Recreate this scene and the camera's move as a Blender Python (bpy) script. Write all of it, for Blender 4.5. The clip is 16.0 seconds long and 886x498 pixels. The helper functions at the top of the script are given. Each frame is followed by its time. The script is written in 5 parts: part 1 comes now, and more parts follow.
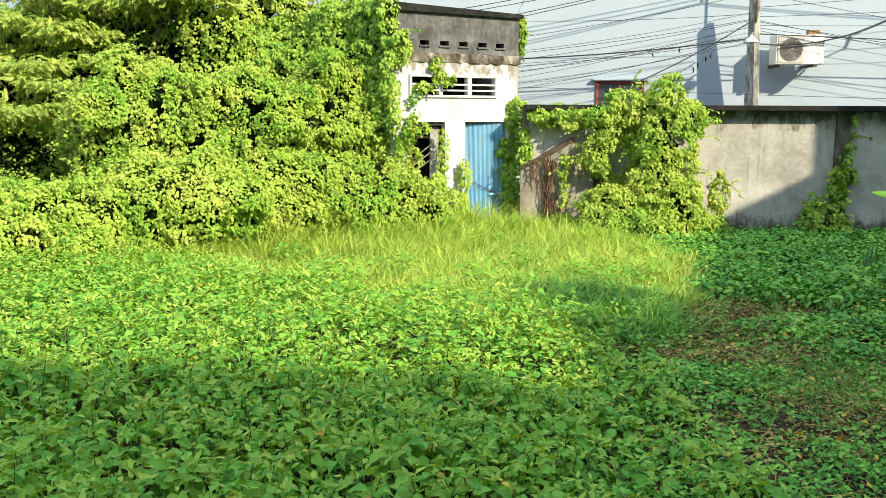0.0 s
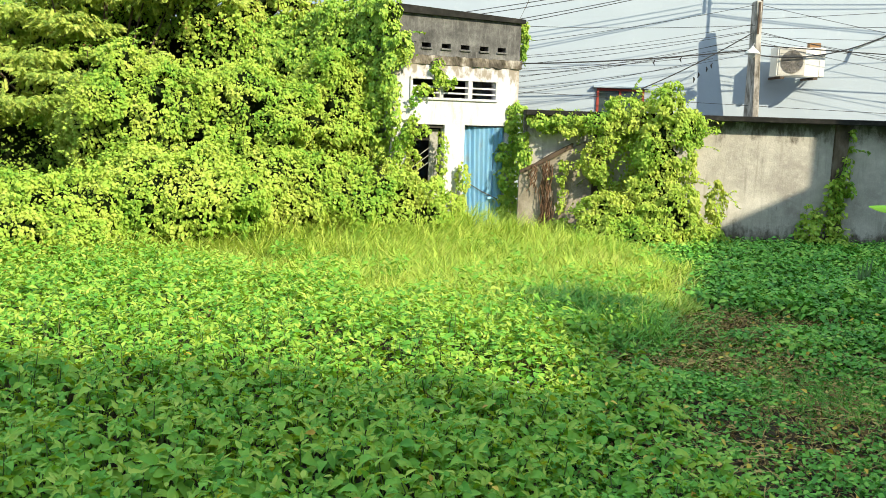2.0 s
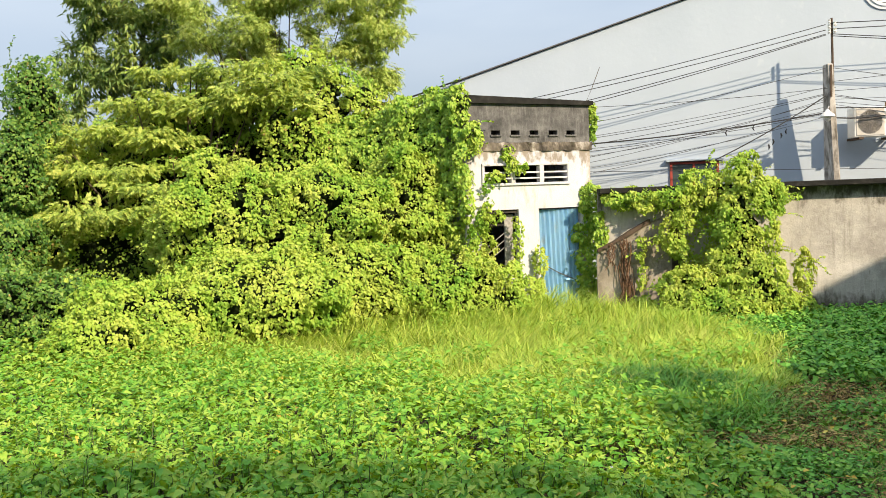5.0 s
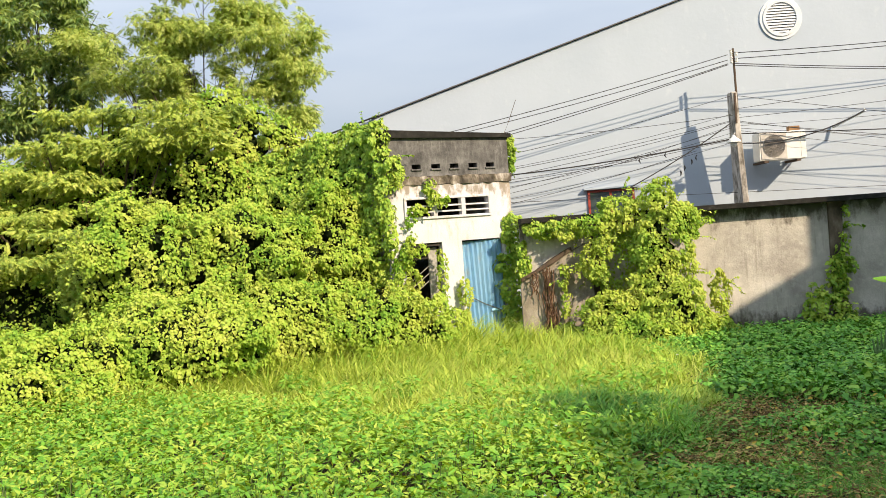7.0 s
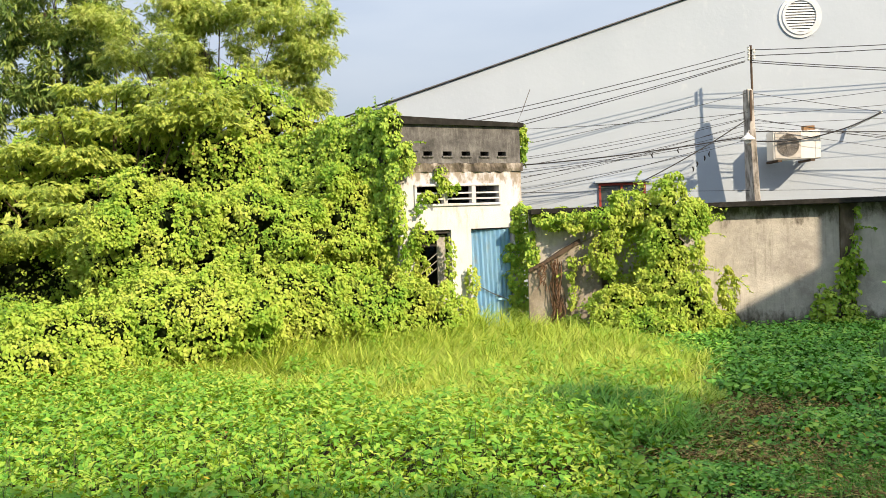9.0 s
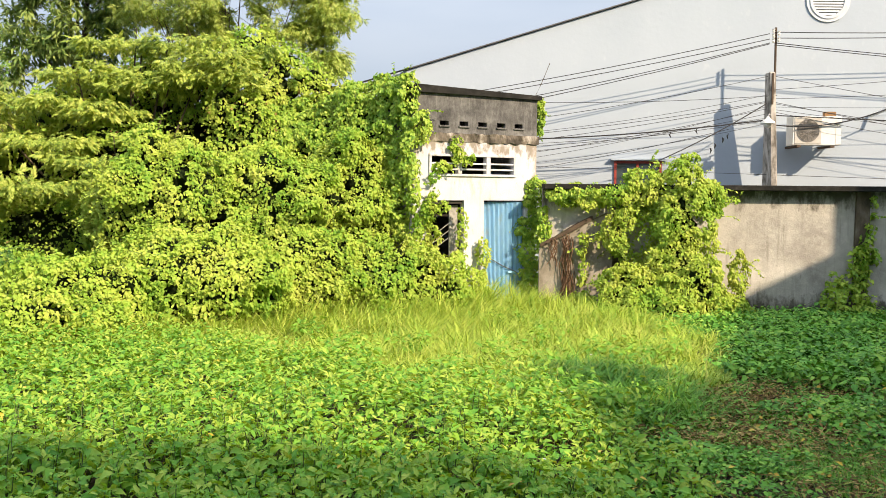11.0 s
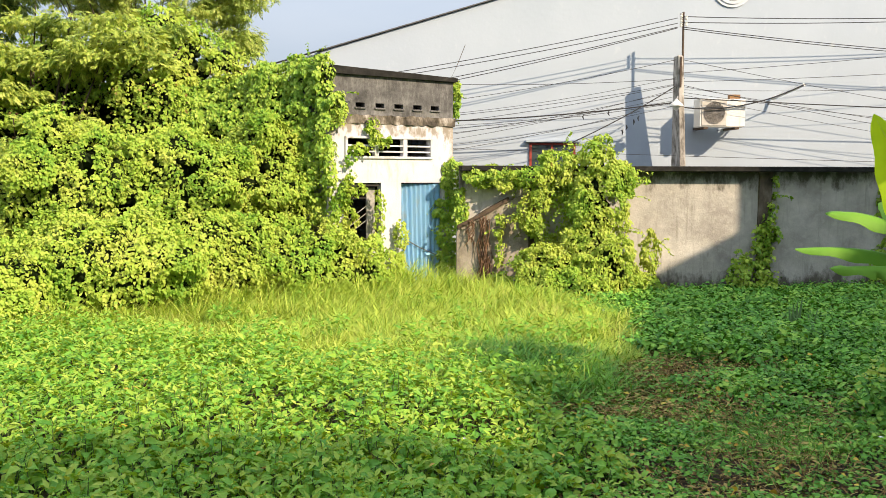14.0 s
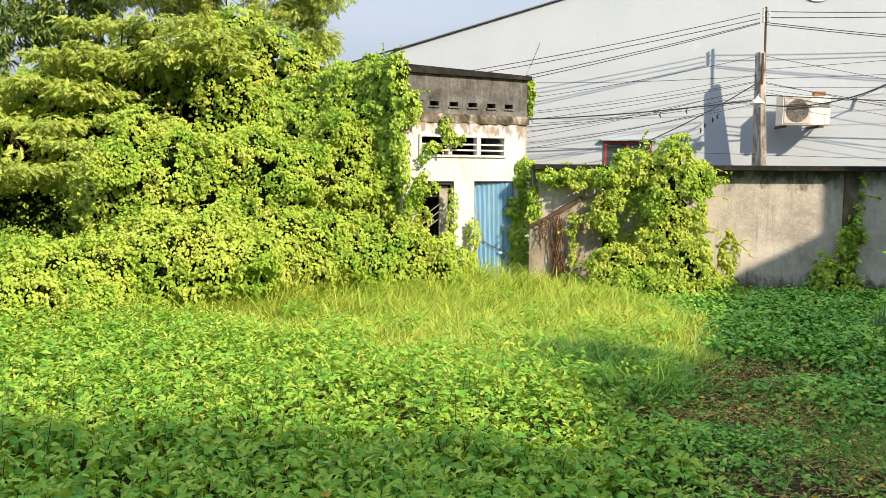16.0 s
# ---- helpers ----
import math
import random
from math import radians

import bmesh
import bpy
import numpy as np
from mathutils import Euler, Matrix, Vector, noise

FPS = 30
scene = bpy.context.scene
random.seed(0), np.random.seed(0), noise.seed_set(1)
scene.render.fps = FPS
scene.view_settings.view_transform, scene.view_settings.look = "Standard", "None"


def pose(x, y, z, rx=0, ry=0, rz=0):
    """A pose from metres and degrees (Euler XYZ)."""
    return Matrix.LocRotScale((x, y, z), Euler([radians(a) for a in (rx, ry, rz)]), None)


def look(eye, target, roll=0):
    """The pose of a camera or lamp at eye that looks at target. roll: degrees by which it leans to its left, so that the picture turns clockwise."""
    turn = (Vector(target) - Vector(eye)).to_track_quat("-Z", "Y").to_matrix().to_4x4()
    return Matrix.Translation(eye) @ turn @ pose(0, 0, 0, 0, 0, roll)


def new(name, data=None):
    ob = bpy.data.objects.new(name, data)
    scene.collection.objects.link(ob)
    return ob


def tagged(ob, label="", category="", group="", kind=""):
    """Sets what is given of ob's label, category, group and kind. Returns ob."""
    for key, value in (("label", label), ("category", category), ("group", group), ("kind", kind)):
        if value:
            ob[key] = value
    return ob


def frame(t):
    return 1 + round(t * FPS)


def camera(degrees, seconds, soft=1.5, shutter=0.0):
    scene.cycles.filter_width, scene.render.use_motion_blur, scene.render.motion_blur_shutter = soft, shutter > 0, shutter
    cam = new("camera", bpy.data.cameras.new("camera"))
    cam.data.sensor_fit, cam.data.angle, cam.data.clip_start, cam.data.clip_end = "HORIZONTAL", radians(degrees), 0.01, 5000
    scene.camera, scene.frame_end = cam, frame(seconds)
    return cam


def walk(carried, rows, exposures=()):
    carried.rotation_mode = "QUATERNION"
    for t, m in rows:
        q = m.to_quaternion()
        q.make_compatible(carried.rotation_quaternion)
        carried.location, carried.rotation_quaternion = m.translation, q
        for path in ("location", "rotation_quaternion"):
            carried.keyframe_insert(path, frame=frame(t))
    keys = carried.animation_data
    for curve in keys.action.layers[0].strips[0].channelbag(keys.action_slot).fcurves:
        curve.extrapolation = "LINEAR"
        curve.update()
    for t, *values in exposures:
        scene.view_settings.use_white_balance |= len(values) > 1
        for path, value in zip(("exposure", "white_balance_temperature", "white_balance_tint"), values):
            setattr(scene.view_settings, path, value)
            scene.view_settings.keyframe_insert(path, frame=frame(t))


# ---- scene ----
# camera: it stands on one spot and turns
EYE = 2.28
cam = camera(54.30, 16.0, soft=0.5)
TURNS = [
    (0.0, 80.95, -0.24, -0.47),
    (0.5, 79.93, -0.26, -2.37),
    (1.0, 79.86, -1.69, -2.36),
    (1.5, 80.58, -2.04, -1.18),
    (2.0, 81.12, -1.81, -0.47),
    (2.5, 81.83, -1.54, 0.25),
    (3.0, 82.02, -0.94, 1.40),
    (3.5, 81.60, 0.34, 2.94),
    (4.0, 87.76, -0.41, 3.61),
    (4.2, 86.75, -0.03, 4.52),
    (6.3, 87.36, 4.86, 2.43),
    (6.5, 88.25, 4.86, 2.61),
    (7.0, 88.84, 4.16, -0.72),
    (7.5, 86.89, 3.00, -3.09),
    (8.0, 87.97, 3.05, -1.97),
    (8.5, 87.59, 2.81, -1.58),
    (9.0, 88.05, 2.12, -0.10),
    (9.5, 87.45, 2.00, 0.24),
    (9.7, 87.22, 1.57, -0.20),
    (11.8, 83.10, -1.78, 1.04),
    (12.0, 82.09, -1.90, -3.60),
    (12.5, 82.62, -0.67, -7.42),
    (13.0, 83.97, -0.42, -5.74),
    (13.5, 84.87, -0.38, -4.84),
    (14.0, 84.94, -0.18, -4.69),
    (14.5, 85.04, -0.14, -3.95),
    (15.0, 85.70, -0.45, -1.84),
    (15.5, 86.01, -0.96, -0.31),
    (16.0, 84.82, -0.36, 0.14),
]
walk(cam, [(t, pose(0, 0, EYE, rx, ry, rz)) for t, rx, ry, rz in TURNS],
     [(0.0, 0.64, 5950, 7), (3.5, 0.64, 5950, 7), (4.0, 0.57, 6050, 10), (6.3, 0.48, 6450, 18), (9.7, 0.50, 6450, 18), (11.8, 0.59, 6450, 19), (16.0, 0.53, 6400, 18)])

# world, sun
SUN = Vector((0.72, -0.72, 0.66)).normalized()
world = bpy.data.worlds.new("sky")
scene.world = world
world.use_nodes = True
wn, wl = world.node_tree.nodes, world.node_tree.links
wn.clear()
sky = wn.new("ShaderNodeTexSky")
sky.sky_type = "NISHITA"
sky.sun_disc = False
sky.sun_elevation = math.asin(SUN.z)
sky.sun_rotation = math.atan2(SUN.x, SUN.y)
sky.dust_density = 3.0
wcoord = wn.new("ShaderNodeTexCoord")
wmap = wn.new("ShaderNodeMapping")
wmap.inputs["Scale"].default_value = (1.2, 1.2, 5.0)
wnoise = wn.new("ShaderNodeTexNoise")
wnoise.inputs["Scale"].default_value = 2.0
wnoise.inputs["Detail"].default_value = 6.0
wramp = wn.new("ShaderNodeValToRGB")
wramp.color_ramp.elements[0].position, wramp.color_ramp.elements[0].color = 0.35, (0.6, 0.6, 0.6, 1)
wramp.color_ramp.elements[1].position, wramp.color_ramp.elements[1].color = 0.68, (0.95, 0.95, 0.95, 1)
wmix = wn.new("ShaderNodeMixRGB")
wsep = wn.new("ShaderNodeSeparateXYZ")
wgrad = wn.new("ShaderNodeMapRange")
wgrad.inputs["To Min"].default_value, wgrad.inputs["To Max"].default_value = 0.31, 1.1
wcloud = wn.new("ShaderNodeMixRGB")
wcloud.blend_type = "MULTIPLY"
wcloud.inputs[0].default_value = 1.0
wcloud.inputs[2].default_value = (9.9, 11.6, 12.6, 1)
wbg = wn.new("ShaderNodeBackground")
wbg.inputs["Strength"].default_value = 0.102
wout = wn.new("ShaderNodeOutputWorld")
wl.new(wcoord.outputs["Generated"], wmap.inputs["Vector"])
wl.new(wmap.outputs["Vector"], wnoise.inputs["Vector"])
wl.new(wnoise.outputs["Fac"], wramp.inputs["Fac"])
wl.new(wramp.outputs["Color"], wmix.inputs[0])
wl.new(sky.outputs["Color"], wmix.inputs[1])
wl.new(wcoord.outputs["Generated"], wsep.inputs[0])
wl.new(wsep.outputs[2], wgrad.inputs["Value"])
wl.new(wgrad.outputs[0], wcloud.inputs[1])
wl.new(wcloud.outputs[0], wmix.inputs[2])
wl.new(wmix.outputs["Color"], wbg.inputs["Color"])
wl.new(wbg.outputs["Background"], wout.inputs["Surface"])

sun_data = bpy.data.lights.new("sun", "SUN")
sun_data.energy, sun_data.angle, sun_data.color = 5.0, radians(0.9), (1.0, 0.825, 0.55)
sun = new("sun", sun_data)
sun.matrix_world = look(SUN * 50, (0, 0, 0))


# materials
class Mat:
    """A small builder of node materials."""

    def __init__(self, name):
        self.m = bpy.data.materials.new(name)
        self.m.use_nodes = True
        self.n, self.l = self.m.node_tree.nodes, self.m.node_tree.links
        self.n.clear()
        self.out = self.n.new("ShaderNodeOutputMaterial")
        self.bsdf = self.n.new("ShaderNodeBsdfPrincipled")
        self.l.new(self.bsdf.outputs[0], self.out.inputs[0])
        self.co = self.n.new("ShaderNodeTexCoord").outputs["Object"]

    def noise(self, scale, detail=4.0, stretch=(1, 1, 1), rough=0.55):
        mp = self.n.new("ShaderNodeMapping")
        mp.inputs["Scale"].default_value = stretch
        self.l.new(self.co, mp.inputs[0])
        t = self.n.new("ShaderNodeTexNoise")
        t.inputs["Scale"].default_value, t.inputs["Detail"].default_value = scale, detail
        t.inputs["Roughness"].default_value = rough
        self.l.new(mp.outputs[0], t.inputs["Vector"])
        return t.outputs["Fac"]

    def ramp(self, fac, *stops):
        r = self.n.new("ShaderNodeValToRGB")
        e = r.color_ramp.elements
        while len(e) < len(stops):
            e.new(0.5)
        for k, (p, c) in enumerate(stops):
            e[k].position = p
            e[k].color = (c, c, c, 1) if isinstance(c, (int, float)) else (*c, 1)
        self.l.new(fac, r.inputs[0])
        return r.outputs[0]

    def mix(self, fac, a, b, mode="MIX"):
        x = self.n.new("ShaderNodeMixRGB")
        x.blend_type = mode
        for k, v in ((0, fac), (1, a), (2, b)):
            if isinstance(v, tuple):
                x.inputs[k].default_value = (*v, 1)
            elif isinstance(v, (int, float)):
                x.inputs[k].default_value = v
            else:
                self.l.new(v, x.inputs[k])
        return x.outputs[0]

    def axis(self, k):
        s = self.n.new("ShaderNodeSeparateXYZ")
        self.l.new(self.co, s.inputs[0])
        return s.outputs[k]

    def scaled(self, a, s):
        m = self.n.new("ShaderNodeMath")
        m.operation = "MULTIPLY"
        self.l.new(a, m.inputs[0])
        m.inputs[1].default_value = s
        return m.outputs[0]

    def added(self, a, b):
        m = self.n.new("ShaderNodeMath")
        self.l.new(a, m.inputs[0])
        self.l.new(b, m.inputs[1])
        return m.outputs[0]

    def island(self):
        return self.n.new("ShaderNodeNewGeometry").outputs["Random Per Island"]

    def done(self, color, rough=0.8, bump=None, depth=0.01, metal=0.0, spec=0.3):
        b = self.bsdf
        if isinstance(color, tuple):
            b.inputs["Base Color"].default_value = (*color, 1)
        else:
            self.l.new(color, b.inputs["Base Color"])
        b.inputs["Roughness"].default_value, b.inputs["Metallic"].default_value = rough, metal
        b.inputs["Specular IOR Level"].default_value = spec
        if bump is not None:
            u = self.n.new("ShaderNodeBump")
            u.inputs["Distance"].default_value = depth
            self.l.new(bump, u.inputs["Height"])
            self.l.new(u.outputs[0], b.inputs["Normal"])
        return self.m


def leaf_material(name, stops, through_color, share=0.35, rough=0.45, spec=0.2, drift=0.4, patches=1.9):
    k = Mat(name)
    patch = k.ramp(k.noise(patches, 4.0, rough=0.65), (0.34, 0.0), (0.66, 1.0))
    fac = k.mix(drift, k.island(), patch)
    col = k.ramp(fac, *stops)
    m = k.done(col, rough, spec=spec)
    tr = k.n.new("ShaderNodeBsdfTranslucent")
    tint = k.mix(1.0, col, through_color, "MULTIPLY")
    k.l.new(tint, tr.inputs["Color"])
    mx = k.n.new("ShaderNodeMixShader")
    mx.inputs[0].default_value = share
    k.l.new(k.bsdf.outputs[0], mx.inputs[1])
    k.l.new(tr.outputs[0], mx.inputs[2])
    k.l.new(mx.outputs[0], k.out.inputs[0])
    return m


M_VINE = leaf_material("vine_leaf", ((0.08, (0.14, 0.31, 0.035)), (0.35, (0.30, 0.465, 0.058)), (0.62, (0.405, 0.52, 0.08)), (0.92, (0.49, 0.555, 0.12))), (1.35, 1.15, 0.5), 0.26, 0.5, 0.12, 0.65, 1.3)
M_WALLVINE = leaf_material("climber_leaf", ((0.12, (0.12, 0.27, 0.028)), (0.5, (0.28, 0.44, 0.05)), (0.88, (0.44, 0.55, 0.085))), (1.35, 1.15, 0.45), 0.18, 0.45, 0.2, 0.4)
M_WEED = leaf_material("weed_leaf", ((0.08, (0.075, 0.25, 0.03)), (0.42, (0.155, 0.37, 0.042)), (0.7, (0.235, 0.42, 0.05)), (0.95, (0.37, 0.48, 0.07))), (2.9, 1.75, 0.4), 0.24, 0.45, 0.2, 0.5, 4.5)
M_TIP = leaf_material("young_tip", ((0.1, (0.22, 0.40, 0.05)), (0.5, (0.31, 0.46, 0.06)), (0.9, (0.42, 0.52, 0.09))), (1.7, 1.3, 0.4), 0.25, 0.5, 0.2)
M_COVER = leaf_material("groundcover_leaf", ((0.1, (0.05, 0.17, 0.022)), (0.5, (0.13, 0.35, 0.042)), (0.92, (0.31, 0.50, 0.07))), (1.5, 1.2, 0.4), 0.08, 0.5, 0.18)
M_DRY = leaf_material("dry_leaf", ((0.1, (0.05, 0.03, 0.014)), (0.5, (0.23, 0.145, 0.05)), (0.9, (0.52, 0.40, 0.14))), (1.2, 1.1, 0.5), 0.12, 0.8, 0.1, 0.2)
M_YELLOW = leaf_material("yellow_leaf", ((0.2, (0.42, 0.24, 0.04)), (0.6, (0.66, 0.48, 0.07)), (0.9, (0.70, 0.58, 0.16))), (1.2, 1.1, 0.5), 0.25, 0.5)
M_GRASS = leaf_material("grass_blade", ((0.1, (0.13, 0.30, 0.03)), (0.4, (0.38, 0.53, 0.065)), (0.9, (0.58, 0.64, 0.13))), (1.4, 1.2, 0.5), 0.22, 0.5, 0.2, 0.3)
M_SEED = leaf_material("seed_stalk", ((0.2, (0.36, 0.42, 0.07)), (0.8, (0.56, 0.56, 0.15))), (1.1, 1.05, 0.6), 0.25, 0.6)
M_TREE = leaf_material("tree_leaf", ((0.12, (0.17, 0.29, 0.06)), (0.5, (0.40, 0.52, 0.12)), (0.88, (0.62, 0.67, 0.23))), (1.3, 1.15, 0.55), 0.42, 0.45)
# dark leaf green, deepened further to paint in the shade round the column
M_SHADELEAF = leaf_material("shade_toned_climber_leaf", ((0.2, (0.045, 0.13, 0.022)), (0.5, (0.13, 0.27, 0.045)), (0.8, (0.28, 0.40, 0.075))), (1.4, 1.15, 0.5), 0.3, 0.4)
# lit copy of the banana leaf: backlight's yellow is put into the colour
M_SUNLITLEAF = leaf_material("sunlit_banana_leaf", ((0.2, (0.36, 0.54, 0.03)), (0.8, (0.48, 0.66, 0.045))), (1.6, 1.4, 0.3), 0.58, 0.5, 0.12)
M_MANGO = leaf_material("dark_tree_leaf", ((0.15, (0.07, 0.15, 0.035)), (0.5, (0.20, 0.31, 0.08)), (0.88, (0.42, 0.51, 0.15))), (1.35, 1.15, 0.5), 0.32, 0.36)
M_SHRUB = leaf_material("shrub_leaf", ((0.12, (0.12, 0.22, 0.033)), (0.5, (0.34, 0.45, 0.075)), (0.88, (0.55, 0.60, 0.14))), (1.35, 1.15, 0.5), 0.32, 0.45)
M_BANANA = leaf_material("banana_leaf", ((0.2, (0.10, 0.28, 0.03)), (0.8, (0.19, 0.38, 0.05))), (1.6, 1.25, 0.35), 0.2, 0.6, 0.12)


def earth():
    k = Mat("soil")
    c = k.ramp(k.noise(1.1, 6), (0.3, (0.018, 0.014, 0.008)), (0.6, (0.042, 0.031, 0.016)), (0.8, (0.022, 0.028, 0.009)))
    c = k.mix(k.ramp(k.noise(28, 3), (0.48, 0.0), (0.7, 0.5)), c, (0.055, 0.04, 0.02))
    return k.done(c, 0.95, k.noise(22, 5), 0.03)


def white_wash():
    k = Mat("whitewash")
    c = k.ramp(k.noise(2.2, 6), (0.3, (0.50, 0.50, 0.53)), (0.7, (0.62, 0.63, 0.68)))
    grime = k.ramp(k.noise(3.0, 8, (1.6, 1.6, 0.5), 0.65), (0.54, 0.0), (0.74, 0.7))
    c = k.mix(grime, c, (0.33, 0.27, 0.18))
    high = k.ramp(k.scaled(k.axis(2), 1 / 3.17), (0.86, 0.0), (1.0, 0.32))
    stain = k.ramp(k.added(high, k.noise(4.5, 7, (1.5, 1.5, 0.8))), (0.66, 0.0), (0.78, 0.85))
    c = k.mix(stain, c, (0.23, 0.19, 0.14))
    side = k.ramp(k.scaled(k.axis(0), 1 / 2.6), (0.0, 0.2), (0.1, 0.0), (0.9, 0.0), (1.0, 0.3))
    c = k.mix(k.ramp(k.added(side, k.noise(5.5, 8, (1, 1, 0.7), 0.7)), (0.62, 0.0), (0.8, 0.8)), c, (0.30, 0.25, 0.18))
    c = k.mix(k.ramp(k.noise(17, 6, (1, 1, 0.35), 0.7), (0.55, 0.0), (0.75, 0.35)), c, (0.45, 0.43, 0.39))
    return k.done(c, 0.85, k.noise(35, 4), 0.006)


def parapet_plaster():
    k = Mat("mouldy_plaster")
    c = k.ramp(k.noise(2.6, 8, rough=0.7), (0.32, (0.045, 0.045, 0.045)), (0.5, (0.115, 0.114, 0.113)), (0.7, (0.22, 0.22, 0.215)))
    streak = k.ramp(k.noise(9, 8, (2.0, 2.0, 0.35), 0.75), (0.5, 0.0), (0.72, 0.45))
    c = k.mix(streak, c, (0.34, 0.335, 0.325))
    c = k.mix(k.ramp(k.noise(15, 8, (1.0, 1.0, 0.7), 0.75), (0.5, 0.0), (0.66, 0.6)), c, (0.05, 0.046, 0.042))
    return k.done(c, 0.95, k.noise(30, 6, rough=0.7), 0.01)


def ledge_plaster():
    k = Mat("rotten_ledge")
    c = k.ramp(k.noise(6, 7, (1, 1, 0.6)), (0.36, (0.06, 0.052, 0.042)), (0.52, (0.18, 0.155, 0.125)), (0.68, (0.48, 0.45, 0.41)))
    return k.done(c, 0.95, k.noise(24, 5), 0.01)


def wall_plaster():
    k = Mat("grey_render")
    c = k.ramp(k.noise(1.1, 7, rough=0.65), (0.34, (0.31, 0.29, 0.265)), (0.5, (0.44, 0.42, 0.385)), (0.66, (0.58, 0.56, 0.52)))
    c = k.mix(k.ramp(k.noise(7, 7, (1, 1, 1.5)), (0.52, 0.0), (0.72, 0.45)), c, (0.60, 0.57, 0.51))
    drip = k.ramp(k.noise(4, 7, (2.4, 1, 0.25)), (0.54, 0.0), (0.72, 0.55))
    c = k.mix(drip, c, (0.21, 0.195, 0.165))
    low = k.ramp(k.scaled(k.axis(2), 1 / 2.4), (0.02, 0.36), (0.26, 0.0), (0.74, 0.0), (1.0, 0.35))
    mould = k.ramp(k.added(low, k.noise(3.2, 8, (1.2, 1, 0.6), 0.7)), (0.64, 0.0), (0.80, 0.9))
    c = k.mix(mould, c, (0.085, 0.075, 0.058))
    return k.done(c, 0.92, k.noise(14, 8, rough=0.7), 0.012)


def ruin_plaster():
    k = Mat("old_brown_render")
    c = k.ramp(k.noise(2.4, 7, (1, 1, 0.8), 0.7), (0.3, (0.16, 0.135, 0.105)), (0.5, (0.28, 0.245, 0.20)), (0.7, (0.42, 0.385, 0.33)))
    return k.done(c, 0.95, k.noise(20, 6, rough=0.7), 0.012)


def damp_plaster():
    k = Mat("damp_render")
    c = k.ramp(k.noise(4, 7, (1.3, 1, 0.7)), (0.3, (0.04, 0.033, 0.025)), (0.55, (0.12, 0.095, 0.07)), (0.75, (0.22, 0.19, 0.15)))
    return k.done(c, 0.95, k.noise(25, 5), 0.008)


def coping_dark():
    k = Mat("black_coping")
    c = k.ramp(k.noise(7, 6), (0.4, (0.012, 0.012, 0.011)), (0.62, (0.025, 0.024, 0.022)), (0.85, (0.09, 0.085, 0.075)))
    return k.done(c, 0.95, k.noise(30, 5), 0.008)


def blue_wall():
    k = Mat("pale_blue_paint")
    c = k.ramp(k.noise(0.5, 5), (0.3, (0.365, 0.43, 0.505)), (0.7, (0.41, 0.475, 0.55)))
    c = k.mix(k.ramp(k.noise(4.5, 6, (1, 1, 0.7)), (0.6, 0.0), (0.8, 0.35)), c, (0.60, 0.65, 0.66))
    return k.done(c, 0.75, k.noise(9, 4), 0.004)


def plain(name, color, rough=0.6, metal=0.0, vary=0.25, scale=6.0, spec=0.4):
    k = Mat(name)
    d = tuple(x * (1 - vary) for x in color)
    b = tuple(min(1, x * (1 + vary)) for x in color)
    c = k.ramp(k.noise(scale, 5), (0.3, d), (0.7, b))
    return k.done(c, rough, k.noise(scale * 5, 3), 0.002, metal, spec)


def door_blue():
    k = Mat("blue_sheet")
    c = k.ramp(k.noise(2.5, 6, (3, 3, 0.4)), (0.3, (0.24, 0.55, 0.88)), (0.7, (0.42, 0.71, 0.95)))
    c = k.mix(k.ramp(k.noise(6, 6, (1, 1, 0.5)), (0.58, 0.0), (0.75, 0.55)), c, (0.46, 0.52, 0.54))
    return k.done(c, 0.55, k.noise(40, 2), 0.002, 0.0, 0.4)


def pole_concrete():
    k = Mat("weathered_pole")
    c = k.ramp(k.noise(6, 7, (1.4, 1.4, 0.5)), (0.36, (0.13, 0.115, 0.095)), (0.5, (0.38, 0.355, 0.32)), (0.7, (0.62, 0.59, 0.55)))
    return k.done(c, 0.9, k.noise(30, 5), 0.006)


def bark():
    k = Mat("bark")
    c = k.ramp(k.noise(9, 6, (1, 1, 0.3)), (0.3, (0.05, 0.038, 0.026)), (0.7, (0.16, 0.125, 0.09)))
    return k.done(c, 0.95, k.noise(20, 5, (1, 1, 0.3)), 0.02)


M_SOIL, M_WHITE, M_PARAPET, M_LEDGE = earth(), white_wash(), parapet_plaster(), ledge_plaster()
M_WALL, M_DAMP, M_COPING, M_BLUE = wall_plaster(), damp_plaster(), coping_dark(), blue_wall()
M_DOOR, M_POLE, M_BARK, M_RUIN = door_blue(), pole_concrete(), bark(), ruin_plaster()
# near-black paint that stands in for the unlit inside of the building
M_DARK = plain("interior_shade_paint", (0.05, 0.045, 0.04), 0.95)
# near-black fill: the shade between leaves is put into this colour
M_CORE = plain("leaf_gap_shade", (0.014, 0.022, 0.008), 0.95, 0.0, 0.6, 5.0, 0.02)
M_RUST = plain("rusty_steel", (0.10, 0.07, 0.05), 0.8, 0.3)
M_WIRE = plain("black_cable", (0.02, 0.02, 0.022), 0.6, 0.0, 0.1)
M_STEEL = plain("grey_steel", (0.34, 0.34, 0.34), 0.5, 0.6)
M_WHITEPLASTIC = plain("ivory_plastic", (0.78, 0.77, 0.72), 0.45, 0.0, 0.06)
M_GRILLE = plain("fan_grille", (0.30, 0.28, 0.255), 0.5, 0.1)
# grey for flat discs that stand in for shaded openings
M_FANDARK = plain("fan_shadow", (0.2, 0.19, 0.18), 0.7)
M_VENT = plain("pale_grey_paint", (0.56, 0.60, 0.64), 0.6, 0.0, 0.08)
